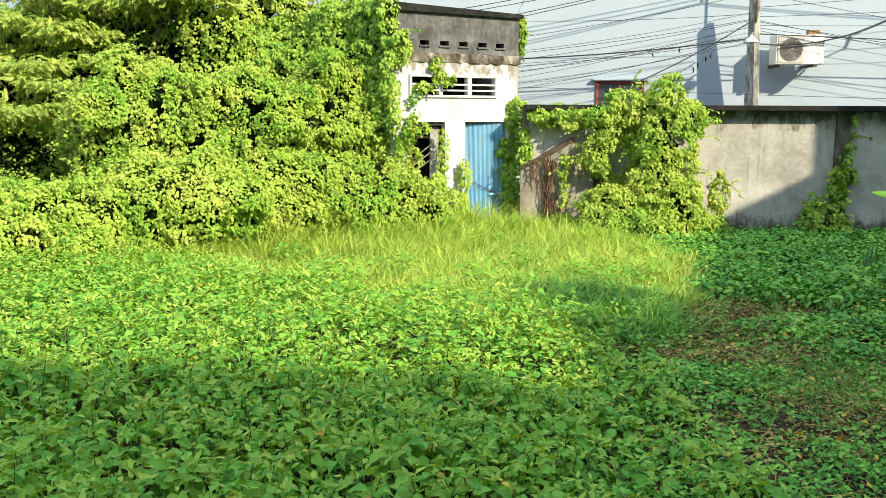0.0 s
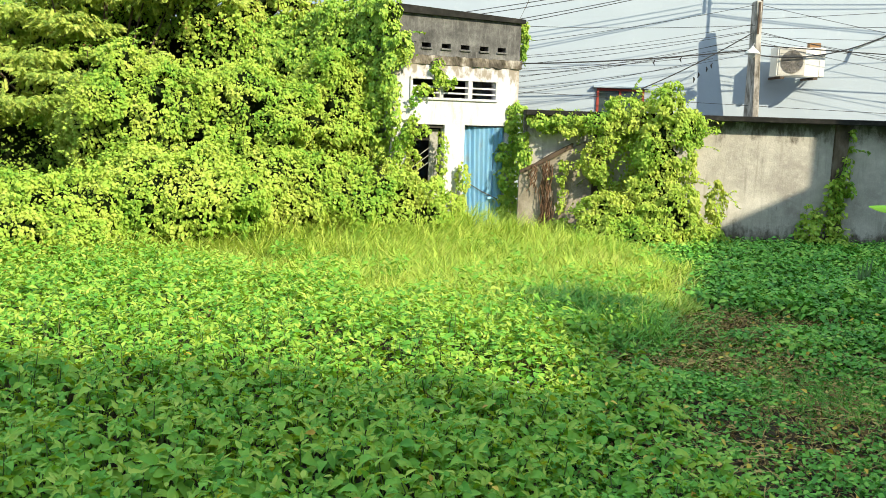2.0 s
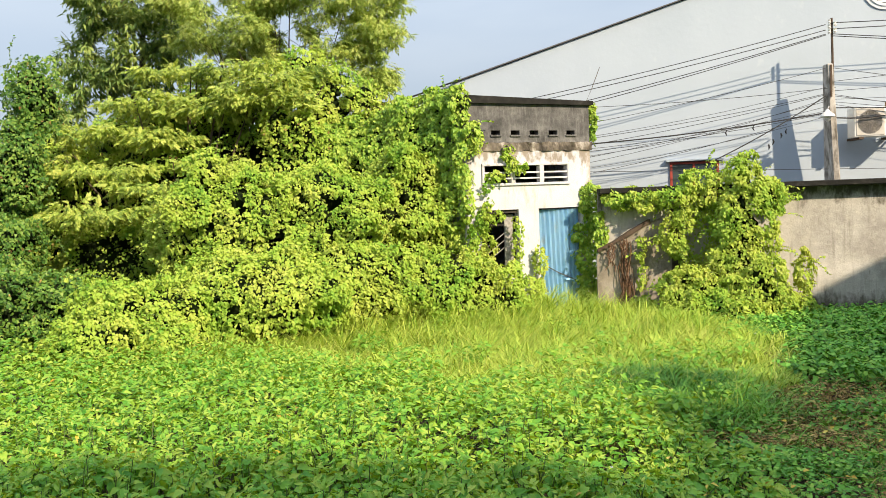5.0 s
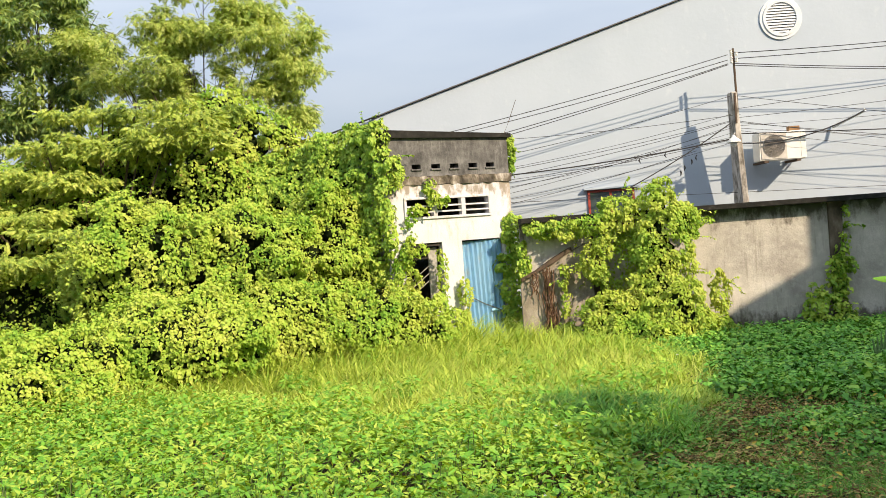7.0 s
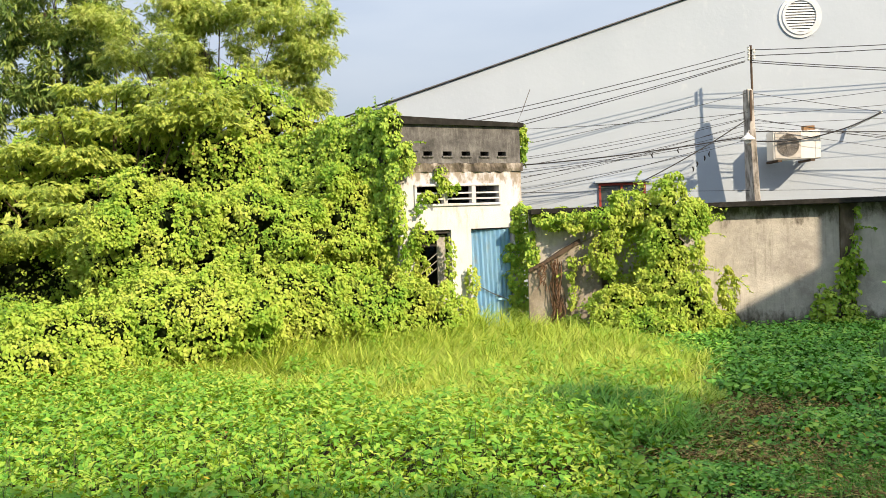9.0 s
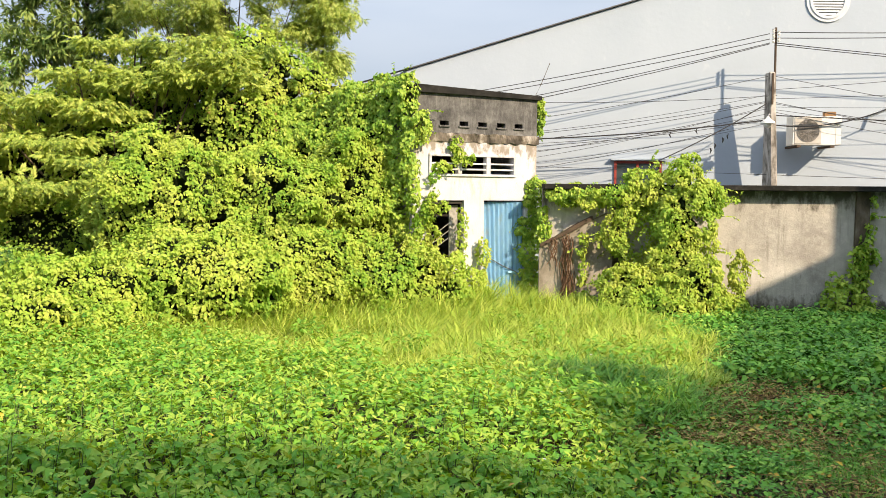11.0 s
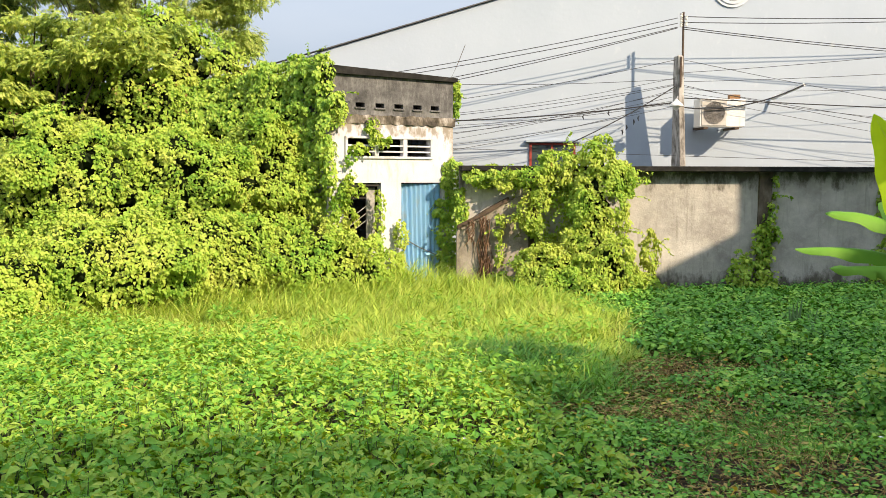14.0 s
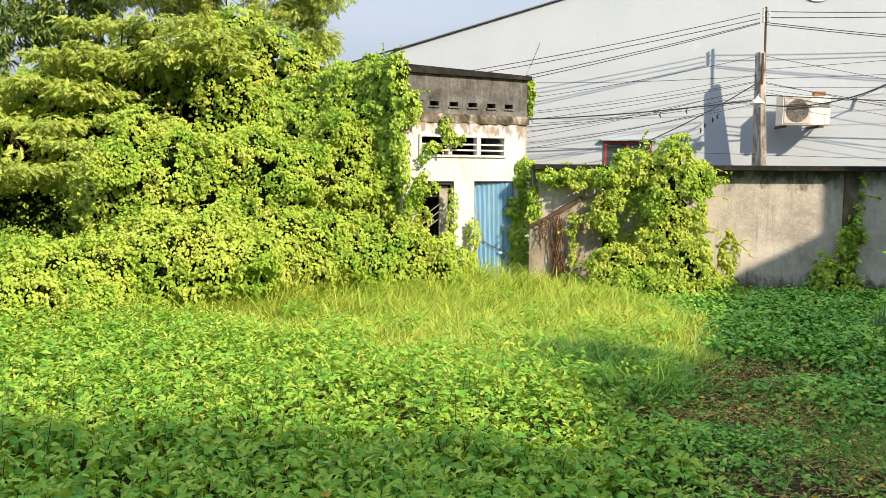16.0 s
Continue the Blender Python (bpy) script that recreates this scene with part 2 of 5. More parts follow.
M_PANEL = plain("beige_panel", (0.50, 0.48, 0.44), 0.5, 0.0, 0.1)
M_RED = plain("red_wood", (0.30, 0.045, 0.03), 0.55)
M_ORANGE = plain("orange_wood", (0.50, 0.11, 0.045), 0.5)
M_ROOF = plain("dark_verge", (0.10, 0.10, 0.105), 0.6, 0.2)
M_BRICK = plain("brown_brick", (0.26, 0.15, 0.07), 0.9)
M_LATTICE = plain("grey_board", (0.33, 0.32, 0.30), 0.9, 0.0, 0.4, 14)
M_HOUSE = plain("house_render", (0.5, 0.47, 0.42), 0.9)
M_ROOT = plain("dark_root", (0.15, 0.085, 0.05), 0.9, 0.0, 0.5, 14)
M_STEM = plain("green_stem", (0.085, 0.13, 0.03), 0.6)
M_RIB = leaf_material("pale_midrib", ((0.2, (0.48, 0.60, 0.14)), (0.8, (0.60, 0.68, 0.24))), (1.3, 1.1, 0.6), 0.5, 0.45)
M_PETAL = plain("white_petal", (0.75, 0.74, 0.70), 0.6, 0.0, 0.1)
M_SHEATH = plain("dry_sheath", (0.22, 0.13, 0.06), 0.85, 0.0, 0.6, 9)
M_PALE = plain("pale_succulent", (0.11, 0.20, 0.07), 0.5, 0.0, 0.4, 18)


def curtain_cloth():
    k = Mat("pink_cloth")
    c = k.ramp(k.noise(7, 2), (0.42, (0.42, 0.03, 0.08)), (0.52, (0.55, 0.14, 0.2)), (0.62, (0.6, 0.38, 0.12)))
    return k.done(c, 0.9)


def pane():
    k = Mat("window_glass")
    return k.done((0.05, 0.07, 0.08), 0.08, spec=0.6)


M_CLOTH, M_PANE = curtain_cloth(), pane()


# mesh helpers
def part(name, bm, material, parent=None, label=""):
    me = bpy.data.meshes.new(name)
    bm.to_mesh(me)
    bm.free()
    me.materials.append(material)
    ob = new(name, me)
    if parent is not None:
        ob.parent = parent
    if label:
        ob["label"] = label
    return ob


def box(bm, x0, x1, y0, y1, z0, z1, bevel=0.0):
    r = bmesh.ops.create_cube(bm, size=1.0)
    for v in r["verts"]:
        v.co = Vector(((x0 + x1) / 2 + v.co.x * (x1 - x0), (y0 + y1) / 2 + v.co.y * (y1 - y0), (z0 + z1) / 2 + v.co.z * (z1 - z0)))
    if bevel > 0:
        es = list({e for v in r["verts"] for e in v.link_edges})
        bmesh.ops.bevel(bm, geom=es, offset=bevel, segments=1, affect="EDGES")
    return r["verts"]


def boxes(*dims, bevel=0.0):
    bm = bmesh.new()
    for d in dims:
        box(bm, *d, bevel=bevel)
    return bm


def prism(points, y0, y1):
    """Outline in x and z, pushed from y0 to y1."""
    bm = bmesh.new()
    a = [bm.verts.new((x, y0, z)) for x, z in points]
    b = [bm.verts.new((x, y1, z)) for x, z in points]
    bm.faces.new(a)
    bm.faces.new(b[::-1])
    for i in range(len(points)):
        j = (i + 1) % len(points)
        bm.faces.new((a[j], a[i], b[i], b[j]))
    bmesh.ops.recalc_face_normals(bm, faces=bm.faces)
    return bm


def tube(bm, pts, radii, sides=6):
    """A tapered tube along points."""
    pts = [Vector(p) for p in pts]
    if not isinstance(radii, (list, tuple)):
        radii = [radii] * len(pts)
    rings = []
    for i, p in enumerate(pts):
        d = (pts[min(i + 1, len(pts) - 1)] - pts[max(i - 1, 0)]).normalized()
        s = d.cross(Vector((0, 0, 1)) if abs(d.z) < 0.9 else Vector((1, 0, 0))).normalized()
        u = s.cross(d)
        rings.append([bm.verts.new(p + (s * math.cos(a) + u * math.sin(a)) * radii[i]) for a in (2 * math.pi * k / sides for k in range(sides))])
    for a, b in zip(rings, rings[1:]):
        for k in range(sides):
            bm.faces.new((a[k], a[(k + 1) % sides], b[(k + 1) % sides], b[k]))
    bm.faces.new(rings[0][::-1])
    bm.faces.new(rings[-1])
    return bm


def empty(name, m, label, category, group="", kind=""):
    ob = new(name)
    ob.matrix_world = m
    return tagged(ob, label, category, group, kind)


# leaves: templates lie along +y with the upper side towards +z
def broad(wide=0.54, fold=0.09, droop=0.34, wave=0.03):
    """A broad leaf with a rounded base and a drawn-out tip, arched along its rib."""
    v = [(0, 0, 0)]
    for i, (t, w) in enumerate(((0.04, 0.5), (0.2, 0.95), (0.42, 1.0), (0.68, 0.6), (0.86, 0.22))):
        z = 0.10 * math.sin(math.pi * t) - droop * t * t
        e = wave * (1 if i % 2 else -1)
        v += [(-wide / 2 * w, t, z + fold * w + e), (0, t, z), (wide / 2 * w, t, z + fold * w - e)]
    v.append((0, 1, -droop))
    f = [(0, 2, 1), (0, 3, 2)]
    for a in (1, 4, 7, 10):
        f += [(a, a + 1, a + 4), (a, a + 4, a + 3), (a + 1, a + 2, a + 5), (a + 1, a + 5, a + 4)]
    f += [(13, 14, 16), (14, 15, 16)]
    return np.array(v, float), np.array(f)


def heart(wide=0.84, fold=0.07):
    """A heart-shaped climber leaf."""
    h = wide / 2
    v = [(0, 0.06, 0), (-h * 0.62, 0, fold), (-h, 0.28, fold * 1.2), (-h * 0.62, 0.62, fold * 0.3), (0, 1, -0.16), (h * 0.62, 0.62, fold * 0.3), (h, 0.28, fold * 1.2), (h * 0.62, 0, fold)]
    f = [(0, i + 1, i) for i in range(1, 7)]
    return np.array(v, float), np.array(f)


def oval(wide=0.5, fold=0.08, droop=0.18):
    """A simple pointed leaf, folded along its rib."""
    v = [(0, 0, 0), (-wide / 2, 0.32, fold), (0, 0.4, -droop * 0.15), (wide / 2, 0.32, fold), (-wide * 0.33, 0.68, fold * 0.5 - droop * 0.45), (wide * 0.33, 0.68, fold * 0.5 - droop * 0.45), (0, 1, -droop)]
    f = [(0, 2, 1), (0, 3, 2), (1, 2, 4), (2, 6, 4), (2, 3, 5), (2, 5, 6)]
    return np.array(v, float), np.array(f)


def lobed(fold=0.08):
    v = [(0, 0.08, 0), (-0.40, 0.02, fold), (-0.27, 0.5, fold * 0.4), (0, 1, -0.14), (0.27, 0.5, fold * 0.4), (0.40, 0.02, fold)]
    f = [(0, i + 1, i) for i in range(1, 5)]
    return np.array(v, float), np.array(f)


def twig(leaves=7, droop=0.3, wide=0.3, sag=0.5):
    """A twig end: oval leaves to both sides that hang from a drooping stalk."""
    v, f = [], []
    for k in range(leaves):
        t = 0.12 + 0.88 * k / (leaves - 1)
        s = 1 if k % 2 else -1
        a = radians(58 - 40 * t) * s * (k < leaves - 1)
        x, y, z = 0.0, t * 0.75, -droop * t * t
        n = 0.42 * (1 - 0.35 * abs(t - 0.5))
        dx, dy, dz = n * math.sin(a), n * math.cos(a), -n * sag * (0.7 + 0.6 * (k % 3) / 2)
        px_, py_ = -dy * wide, dx * wide
        b = len(v)
        v.extend([(x, y, z), (x + dx * 0.45 + px_, y + dy * 0.45 + py_, z + dz * 0.35), (x + dx, y + dy, z + dz), (x + dx * 0.45 - px_, y + dy * 0.45 - py_, z + dz * 0.35)])
        f.extend([(b, b + 3, b + 2), (b, b + 2, b + 1)])
    b = len(v)
    v.extend([(-0.015, 0, 0), (0.015, 0, 0), (0, 0.75, -droop)])
    f.append((b, b + 1, b + 2))
    return np.array(v, float), np.array(f)


def lance(wide=0.2, droop=0.25):
    v = [(0, 0, 0), (-wide / 2, 0.4, 0.03 - droop * 0.16), (0, 0.45, -droop * 0.2), (wide / 2, 0.4, 0.03 - droop * 0.16), (0, 1, -droop)]
    f = [(0, 2, 1), (0, 3, 2), (1, 2, 4), (2, 3, 4)]
    return np.array(v, float), np.array(f)


def blade(wide=0.02, bend=0.5):
    v = []
    for t, w in ((0, 1), (0.4, 0.9), (0.75, 0.6)):
        v += [(-wide / 2 * w, t * (1 - 0.25 * bend * t), -bend * t * t * 0.6), (wide / 2 * w, t * (1 - 0.25 * bend * t), -bend * t * t * 0.6)]
    v.append((0, 1 - 0.25 * bend, -bend * 0.6))
    f = [(0, 1, 3), (0, 3, 2), (2, 3, 5), (2, 5, 4), (4, 5, 6)]
    return np.array(v, float), np.array(f)


def unit(a):
    return a / (np.linalg.norm(a, axis=-1, keepdims=True) + 1e-9)


def leaf_mesh(name, template, pos, along, up, size, material, parent=None, width=None, smooth=False):
    """One mesh of many leaves: a template at every place, turned to its own axis and size."""
    tv, tf = template
    d = unit(along)
    s = unit(np.cross(d, up))
    n = np.cross(s, d)
    sx = size if width is None else width
    co = pos[:, None, :] + tv[None, :, 0, None] * (s * sx[:, None])[:, None, :] + tv[None, :, 1, None] * (d * size[:, None])[:, None, :] + tv[None, :, 2, None] * (n * size[:, None])[:, None, :]
    count, k = len(pos), len(tv)
    faces = (tf[None] + (np.arange(count) * k)[:, None, None]).reshape(-1, 3)
    me = bpy.data.meshes.new(name)
    me.vertices.add(count * k)
    me.vertices.foreach_set("co", co.reshape(-1).astype(np.float32))
    me.loops.add(faces.size)
    me.loops.foreach_set("vertex_index", faces.reshape(-1).astype(np.int32))
    me.polygons.add(len(faces))
    me.polygons.foreach_set("loop_start", np.arange(0, faces.size, 3, dtype=np.int32))
    me.polygons.foreach_set("loop_total", np.full(len(faces), 3, dtype=np.int32))
    if smooth:
        me.polygons.foreach_set("use_smooth", np.ones(len(faces), dtype=bool))
    me.update(calc_edges=True)
    me.materials.append(material)
    ob = new(name, me)
    if parent is not None:
        ob.parent = parent
    return ob


RNG = np.random.default_rng(7)


def lumps(blobs, count, seed, small=0.22, large=0.42):
    """The heap with smaller bulges set over its front and top."""
    r = random.Random(seed)
    out = list(blobs)
    for cx, cy, cz, rx, ry, rz in blobs:
        n = max(2, int(count * (rx * rz) ** 0.5))
        for _ in range(n):
            v = Vector((r.gauss(0, 1), r.gauss(-0.5, 0.8), r.gauss(0.15, 1))).normalized()
            k = r.uniform(small, large)
            s = (rx * rz) ** 0.5 * k
            out.append((cx + v.x * rx * 0.92, cy + v.y * ry * 0.92, cz + v.z * rz * 0.92, s * r.uniform(0.8, 1.4), min(s, ry), s * r.uniform(0.6, 1.1)))
    return out


def rough_at(p):
    """Bulges and hollows of foliage, in metres, at a place."""
    v = Vector(p)
    return 0.20 * noise.noise(v * 1.4) + 0.21 * noise.noise(v * 3.3) + 0.10 * noise.noise(v * 7.5)


HOLLOWS = []


def blob_points(blobs, density, shell=0.1, lump=1.0, front=0.85):
    """Points and outward directions over a heap of lumpy ellipsoids, less what lies inside another."""
    P, N = [], []
    B = np.array(blobs, float)
    for i, (cx, cy, cz, rx, ry, rz) in enumerate(B):
        area = 4 * math.pi * (((rx * ry) ** 1.6 + (rx * rz) ** 1.6 + (ry * rz) ** 1.6) / 3) ** (1 / 1.6)
        m = int(area * density)
        u = unit(RNG.normal(size=(m, 3)))
        u = u[(u[:, 1] < 0.3) | (RNG.random(m) > front)]
        p = np.array([cx, cy, cz]) + u * np.array([rx, ry, rz])
        n = unit(u / np.array([rx, ry, rz]))
        ok = p[:, 2] > 0.02
        for j, (ax, ay, az, bx, by, bz) in enumerate(B):
            if j != i:
                q = (p - np.array([ax, ay, az])) / np.array([bx, by, bz])
                ok &= (q ** 2).sum(1) > 0.86
        m_ = len(p)
        deep = np.zeros(m_, bool)
        for hx, hy, hz, hw, hh in HOLLOWS:
            deep |= ((p[:, 0] - hx) / hw) ** 2 + ((p[:, 2] - hz) / hh) ** 2 + ((p[:, 1] - hy) / 1.1) ** 2 < RNG.uniform(0.6, 1.1, m_)
        ok &= ~deep | (RNG.random(m_) < 0.15)
        p, n, deep = p[ok], n[ok], deep[ok]
        if len(p) == 0:
            continue
        off = np.array([rough_at(q) for q in p]) * lump
        off = np.minimum(off, 0.7 * min(rx, ry, rz)) - np.where(RNG.random(len(p)) < 0.25, 0.22, shell) * RNG.random(len(p)) ** 1.3 * min(1.0, min(rx, ry, rz) / 0.3) - 0.4 * deep * min(1.0, min(rx, ry, rz))
        P.append(p + n * off[:, None])
        N.append(n)
    return np.concatenate(P), np.concatenate(N)


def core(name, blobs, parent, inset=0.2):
    """A near-black fill inside a heap of leaves; its colour paints in the deep shade."""
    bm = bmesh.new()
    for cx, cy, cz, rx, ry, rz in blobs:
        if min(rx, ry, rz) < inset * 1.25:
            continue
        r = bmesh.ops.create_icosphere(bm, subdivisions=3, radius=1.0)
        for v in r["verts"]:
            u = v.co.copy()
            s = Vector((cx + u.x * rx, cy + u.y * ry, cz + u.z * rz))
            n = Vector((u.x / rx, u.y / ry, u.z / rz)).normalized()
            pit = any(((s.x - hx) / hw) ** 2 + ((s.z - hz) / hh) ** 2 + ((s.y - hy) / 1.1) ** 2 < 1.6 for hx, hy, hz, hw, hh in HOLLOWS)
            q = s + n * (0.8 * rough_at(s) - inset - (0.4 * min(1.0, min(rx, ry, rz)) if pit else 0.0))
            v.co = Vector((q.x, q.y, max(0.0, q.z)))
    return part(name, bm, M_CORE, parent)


def sway(p, scale, seed=0.0):
    """A smooth field of directions, so that neighbouring leaves lean alike."""
    return np.array([noise.noise_vector(Vector(q) * scale + Vector((seed, 0, 0))) for q in p])


def foliage(name, blobs, density, size, template, material, hang=0.7, face=0.7, shell=0.1, lump=1.0, parent=None, front=0.85, jitter=0.3, gaps=-0.16, lean=0.9):
    """Leaves over a heap: they lean in tufts and leave gaps between the tufts."""
    p, n = blob_points(blobs, density, shell, lump, front)
    tuft = np.array([noise.noise(Vector(q) * 6.5) + 0.5 * noise.noise(Vector(q) * 14.0) for q in p])
    keep = (tuft > gaps) | (RNG.random(len(p)) < 0.12)
    p, n, tuft = p[keep], n[keep], tuft[keep]
    p = p + n * np.clip(tuft, -0.5, 0.6)[:, None] * 0.08
    m = len(p)
    up = unit(n * face + np.array([0.30, -0.34, 0.45]) + sway(p, 5.0) * lean + RNG.normal(size=(m, 3)) * jitter)
    along = np.array([0, 0, -hang]) + sway(p, 2.6, 9.0) * 0.5 + RNG.normal(size=(m, 3)) * 0.45 + n * 0.35
    sz = size * RNG.uniform(0.55, 1.3, m)
    return leaf_mesh(name, template, p, along, up, sz, material, parent)


def runners(name, blobs, count, length, size, template, material, parent, seed, out=0.5):
    """Loose shoots that grow out of a heap and hang, with leaves along them."""
    p, n = blob_points(blobs, 40, 0.02, 1.0, 0.95)
    pick = RNG.permutation(len(p))[:count]
    P, D, U, S = [], [], [], []
    stems = bmesh.new()
    r = random.Random(seed)
    for i in pick:
        a, d = Vector(p[i]), Vector(n[i])
        d = (d * out + Vector((r.gauss(0, 0.35), r.gauss(0, 0.2), r.uniform(-0.5, 0.35)))).normalized()
        steps = int(length * r.uniform(0.5, 1.3) / 0.05)
        pts = [a]
        for k in range(steps):
            d = (d + Vector((r.gauss(0, 0.1), r.gauss(0, 0.1), -0.13))).normalized()
            a = a + d * 0.05
            if a.z < 0.05:
                break
            pts.append(a)
            for _ in range(2):
                side = Vector((r.gauss(0, 1), r.gauss(0, 1), r.gauss(-0.4, 0.6))).normalized()
                P.append(a)
                D.append(side)
                U.append((r.gauss(0, 0.4), r.gauss(-0.4, 0.4), 0.8))
                S.append(size * r.uniform(0.5, 1.2))
        if len(pts) > 2:
            tube(stems, pts[::2] if len(pts) > 5 else pts, 0.004, 3)
    leaf_mesh(name, template, np.array(P), np.array(D), np.array(U), np.array(S), material, parent)
    part("shoot_stems", stems, M_STEM, parent)


def sprays(name, blobs, count, size, template, material, parent, base=(0, 0, 0), per=11, flat=1.0, spread=0.05, holes=-0.1):
    """Twig ends with a fan of narrow leaves, strewn through a crown."""
    P, D = [], []
    total = sum(b[3] * b[5] for b in blobs)
    for cx, cy, cz, rx, ry, rz in blobs:
        m = max(3, int(count * rx * rz / total))
        u = unit(RNG.normal(size=(m, 3)))
        rad = RNG.random((m, 1)) ** 0.45
        wob = np.array([1 + 0.45 * noise.noise(Vector((a * 2.2 + cx, b * 2.2, c * 2.2 + cz))) for a, b, c in u])[:, None]
        ctr = np.array([cx, cy, cz]) - np.array(base) + u * rad * wob * np.array([rx, ry, rz])
        thin = np.array([noise.noise(Vector(q) * 1.15) + 0.5 * noise.noise(Vector(q) * 2.6) for q in ctr]) > holes
        u, ctr = u[thin], ctr[thin]
        m = len(u)
        twig = u * np.array([0.8, 0.8, 0.3]) + RNG.normal(size=(m, 3)) * 0.35
        for k in range(per):
            d = twig * 0.5 + RNG.normal(size=(m, 3)) * np.array([0.75, 0.75, 0.45 * flat]) + np.array([0, 0, -0.3])
            P.append(ctr + twig * (spread * k) + d * 0.04)
            D.append(d)
    P, D = np.concatenate(P), np.concatenate(D)
    up = np.array([0.1, -0.2, 1.0]) + RNG.normal(size=P.shape) * 0.35
    return leaf_mesh(name, template, P, D, up, size * RNG.uniform(0.6, 1.25, len(P)), material, parent)


def holed(x0, x1, z0, z1, y0, y1, holes):
    """A solid wall with rectangular openings through it, as one closed mesh."""
    xs = sorted({x0, x1, *[h[0] for h in holes], *[h[1] for h in holes]})
    zs = sorted({z0, z1, *[h[2] for h in holes], *[h[3] for h in holes]})
    full = {(i, j) for i in range(len(xs) - 1) for j in range(len(zs) - 1)
            if not any(h[0] <= (xs[i] + xs[i + 1]) / 2 <= h[1] and h[2] <= (zs[j] + zs[j + 1]) / 2 <= h[3] for h in holes)}
    bm = bmesh.new()
    seen = {}

    def vert(i, j, y):
        if (i, j, y) not in seen:
            seen[(i, j, y)] = bm.verts.new((xs[i], y, zs[j]))
        return seen[(i, j, y)]

    for i, j in full:
        for y in (y0, y1):
            bm.faces.new([vert(a, b, y) for a, b in ((i, j), (i + 1, j), (i + 1, j + 1), (i, j + 1))])
        for di, dj, (a, b), (c, d) in ((-1, 0, (i, j), (i, j + 1)), (1, 0, (i + 1, j), (i + 1, j + 1)), (0, -1, (i, j), (i + 1, j)), (0, 1, (i, j + 1), (i + 1, j + 1))):
            if (i + di, j + dj) not in full:
                bm.faces.new((vert(a, b, y0), vert(c, d, y0), vert(c, d, y1), vert(a, b, y1)))
    bmesh.ops.recalc_face_normals(bm, faces=bm.faces)
    return bm


# ground
def ground_height(x, y):
    return 0.04 * noise.noise(Vector((x * 0.5, y * 0.5, 0))) + 0.015 * noise.noise(Vector((x * 2.3, y * 2.3, 4)))


bm = bmesh.new()
grid = [-400, -120, -50, -25, -14] + [-12 + 0.4 * i for i in range(61)] + [14, 20, 30, 60, 120, 400]
gy = [-400, -100, -40, -15, -6] + [-4 + 0.4 * i for i in range(58)] + [22, 30, 45, 80, 160, 500]
gv = [[bm.verts.new((x, y, ground_height(x, y) if abs(x) < 13 and -5 < y < 20 else 0.0)) for x in grid] for y in gy]
for j in range(len(gy) - 1):
    for i in range(len(grid) - 1):
        bm.faces.new((gv[j][i], gv[j][i + 1], gv[j + 1][i + 1], gv[j + 1][i]))
ground = tagged(part("ground", bm, M_SOIL), "bare brown soil under rampant weeds", "ground", kind="structure")


# utility building: local x runs along its front, y into it
HOUSE = pose(-0.75, 15.33, 0, 0, 0, 28)
DEEP, LONG = 3.2, 2.6
building = empty("utility_building", HOUSE, "abandoned whitewashed utility building with a mouldy grey parapet, overgrown by climbers", "building")
T = 0.15
part("front_wall", holed(0, LONG, 0, 3.17, 0, T, [(0.28, 1.04, 0.9, 2.09), (1.46, 2.36, 0.0, 2.09), (0.35, 2.09, 2.55, 2.9)]), M_WHITE, building)
part("side_wall", boxes((0, T, T, DEEP, 0, 3.3)), M_WHITE, building)
part("side_wall", boxes((LONG - T, LONG, T, DEEP, 0, 3.3)), M_WHITE, building)
# back wall, floor and partition carry the painted interior darkness
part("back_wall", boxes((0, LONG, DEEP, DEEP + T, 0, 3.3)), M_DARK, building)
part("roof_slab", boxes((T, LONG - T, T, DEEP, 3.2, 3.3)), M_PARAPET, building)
# added block, painted dark so that the drain holes look unlit
part("hole_dark_backing", boxes((T, LONG - T, T + 0.04, 0.8, 3.3, 3.9)), M_DARK, building)
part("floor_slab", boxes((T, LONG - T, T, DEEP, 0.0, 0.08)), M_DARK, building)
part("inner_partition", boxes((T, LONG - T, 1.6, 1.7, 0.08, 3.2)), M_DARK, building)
bm = boxes((-0.02, LONG + 0.03, -0.04, T, 3.15, 3.3))
bmesh.ops.subdivide_edges(bm, edges=bm.edges[:], cuts=2, use_grid_fill=True)
bmesh.ops.subdivide_edges(bm, edges=[e for e in bm.edges if abs(e.verts[0].co.x - e.verts[1].co.x) > 0.3], cuts=26, use_grid_fill=True)
for v in bm.verts:
    if v.co.y < 0.0:
        q = v.co * 5.0
        v.co.y += 0.045 * noise.noise(q) + 0.02 * noise.noise(q * 3) + 0.012
        v.co.z += 0.03 * noise.noise(q * 1.7 + Vector((7, 0, 0)))
part("ledge", bm, M_LEDGE, building, "crumbling stained ledge")
holes = (0.10, 0.53, 0.93, 1.32, 1.72, 2.10)
part("parapet", holed(0, LONG, 3.3, 4.0, 0, T, [(h, h + 0.18, 3.44, 3.52) for h in holes]), M_PARAPET, building, "grey parapet with small drain holes")
part("parapet_back", boxes((0, T, T, DEEP, 3.3, 4.0), (LONG - T, LONG, T, DEEP, 3.3, 4.0), (0, LONG, DEEP, DEEP + T, 3.3, 4.0)), M_PARAPET, building)
part("coping", prism(((-0.06, 4.0), (LONG + 0.06, 3.985), (LONG + 0.06, 4.06), (-0.06, 4.14)), -0.07, T + 0.06), M_COPING, building, "blackened concrete coping")
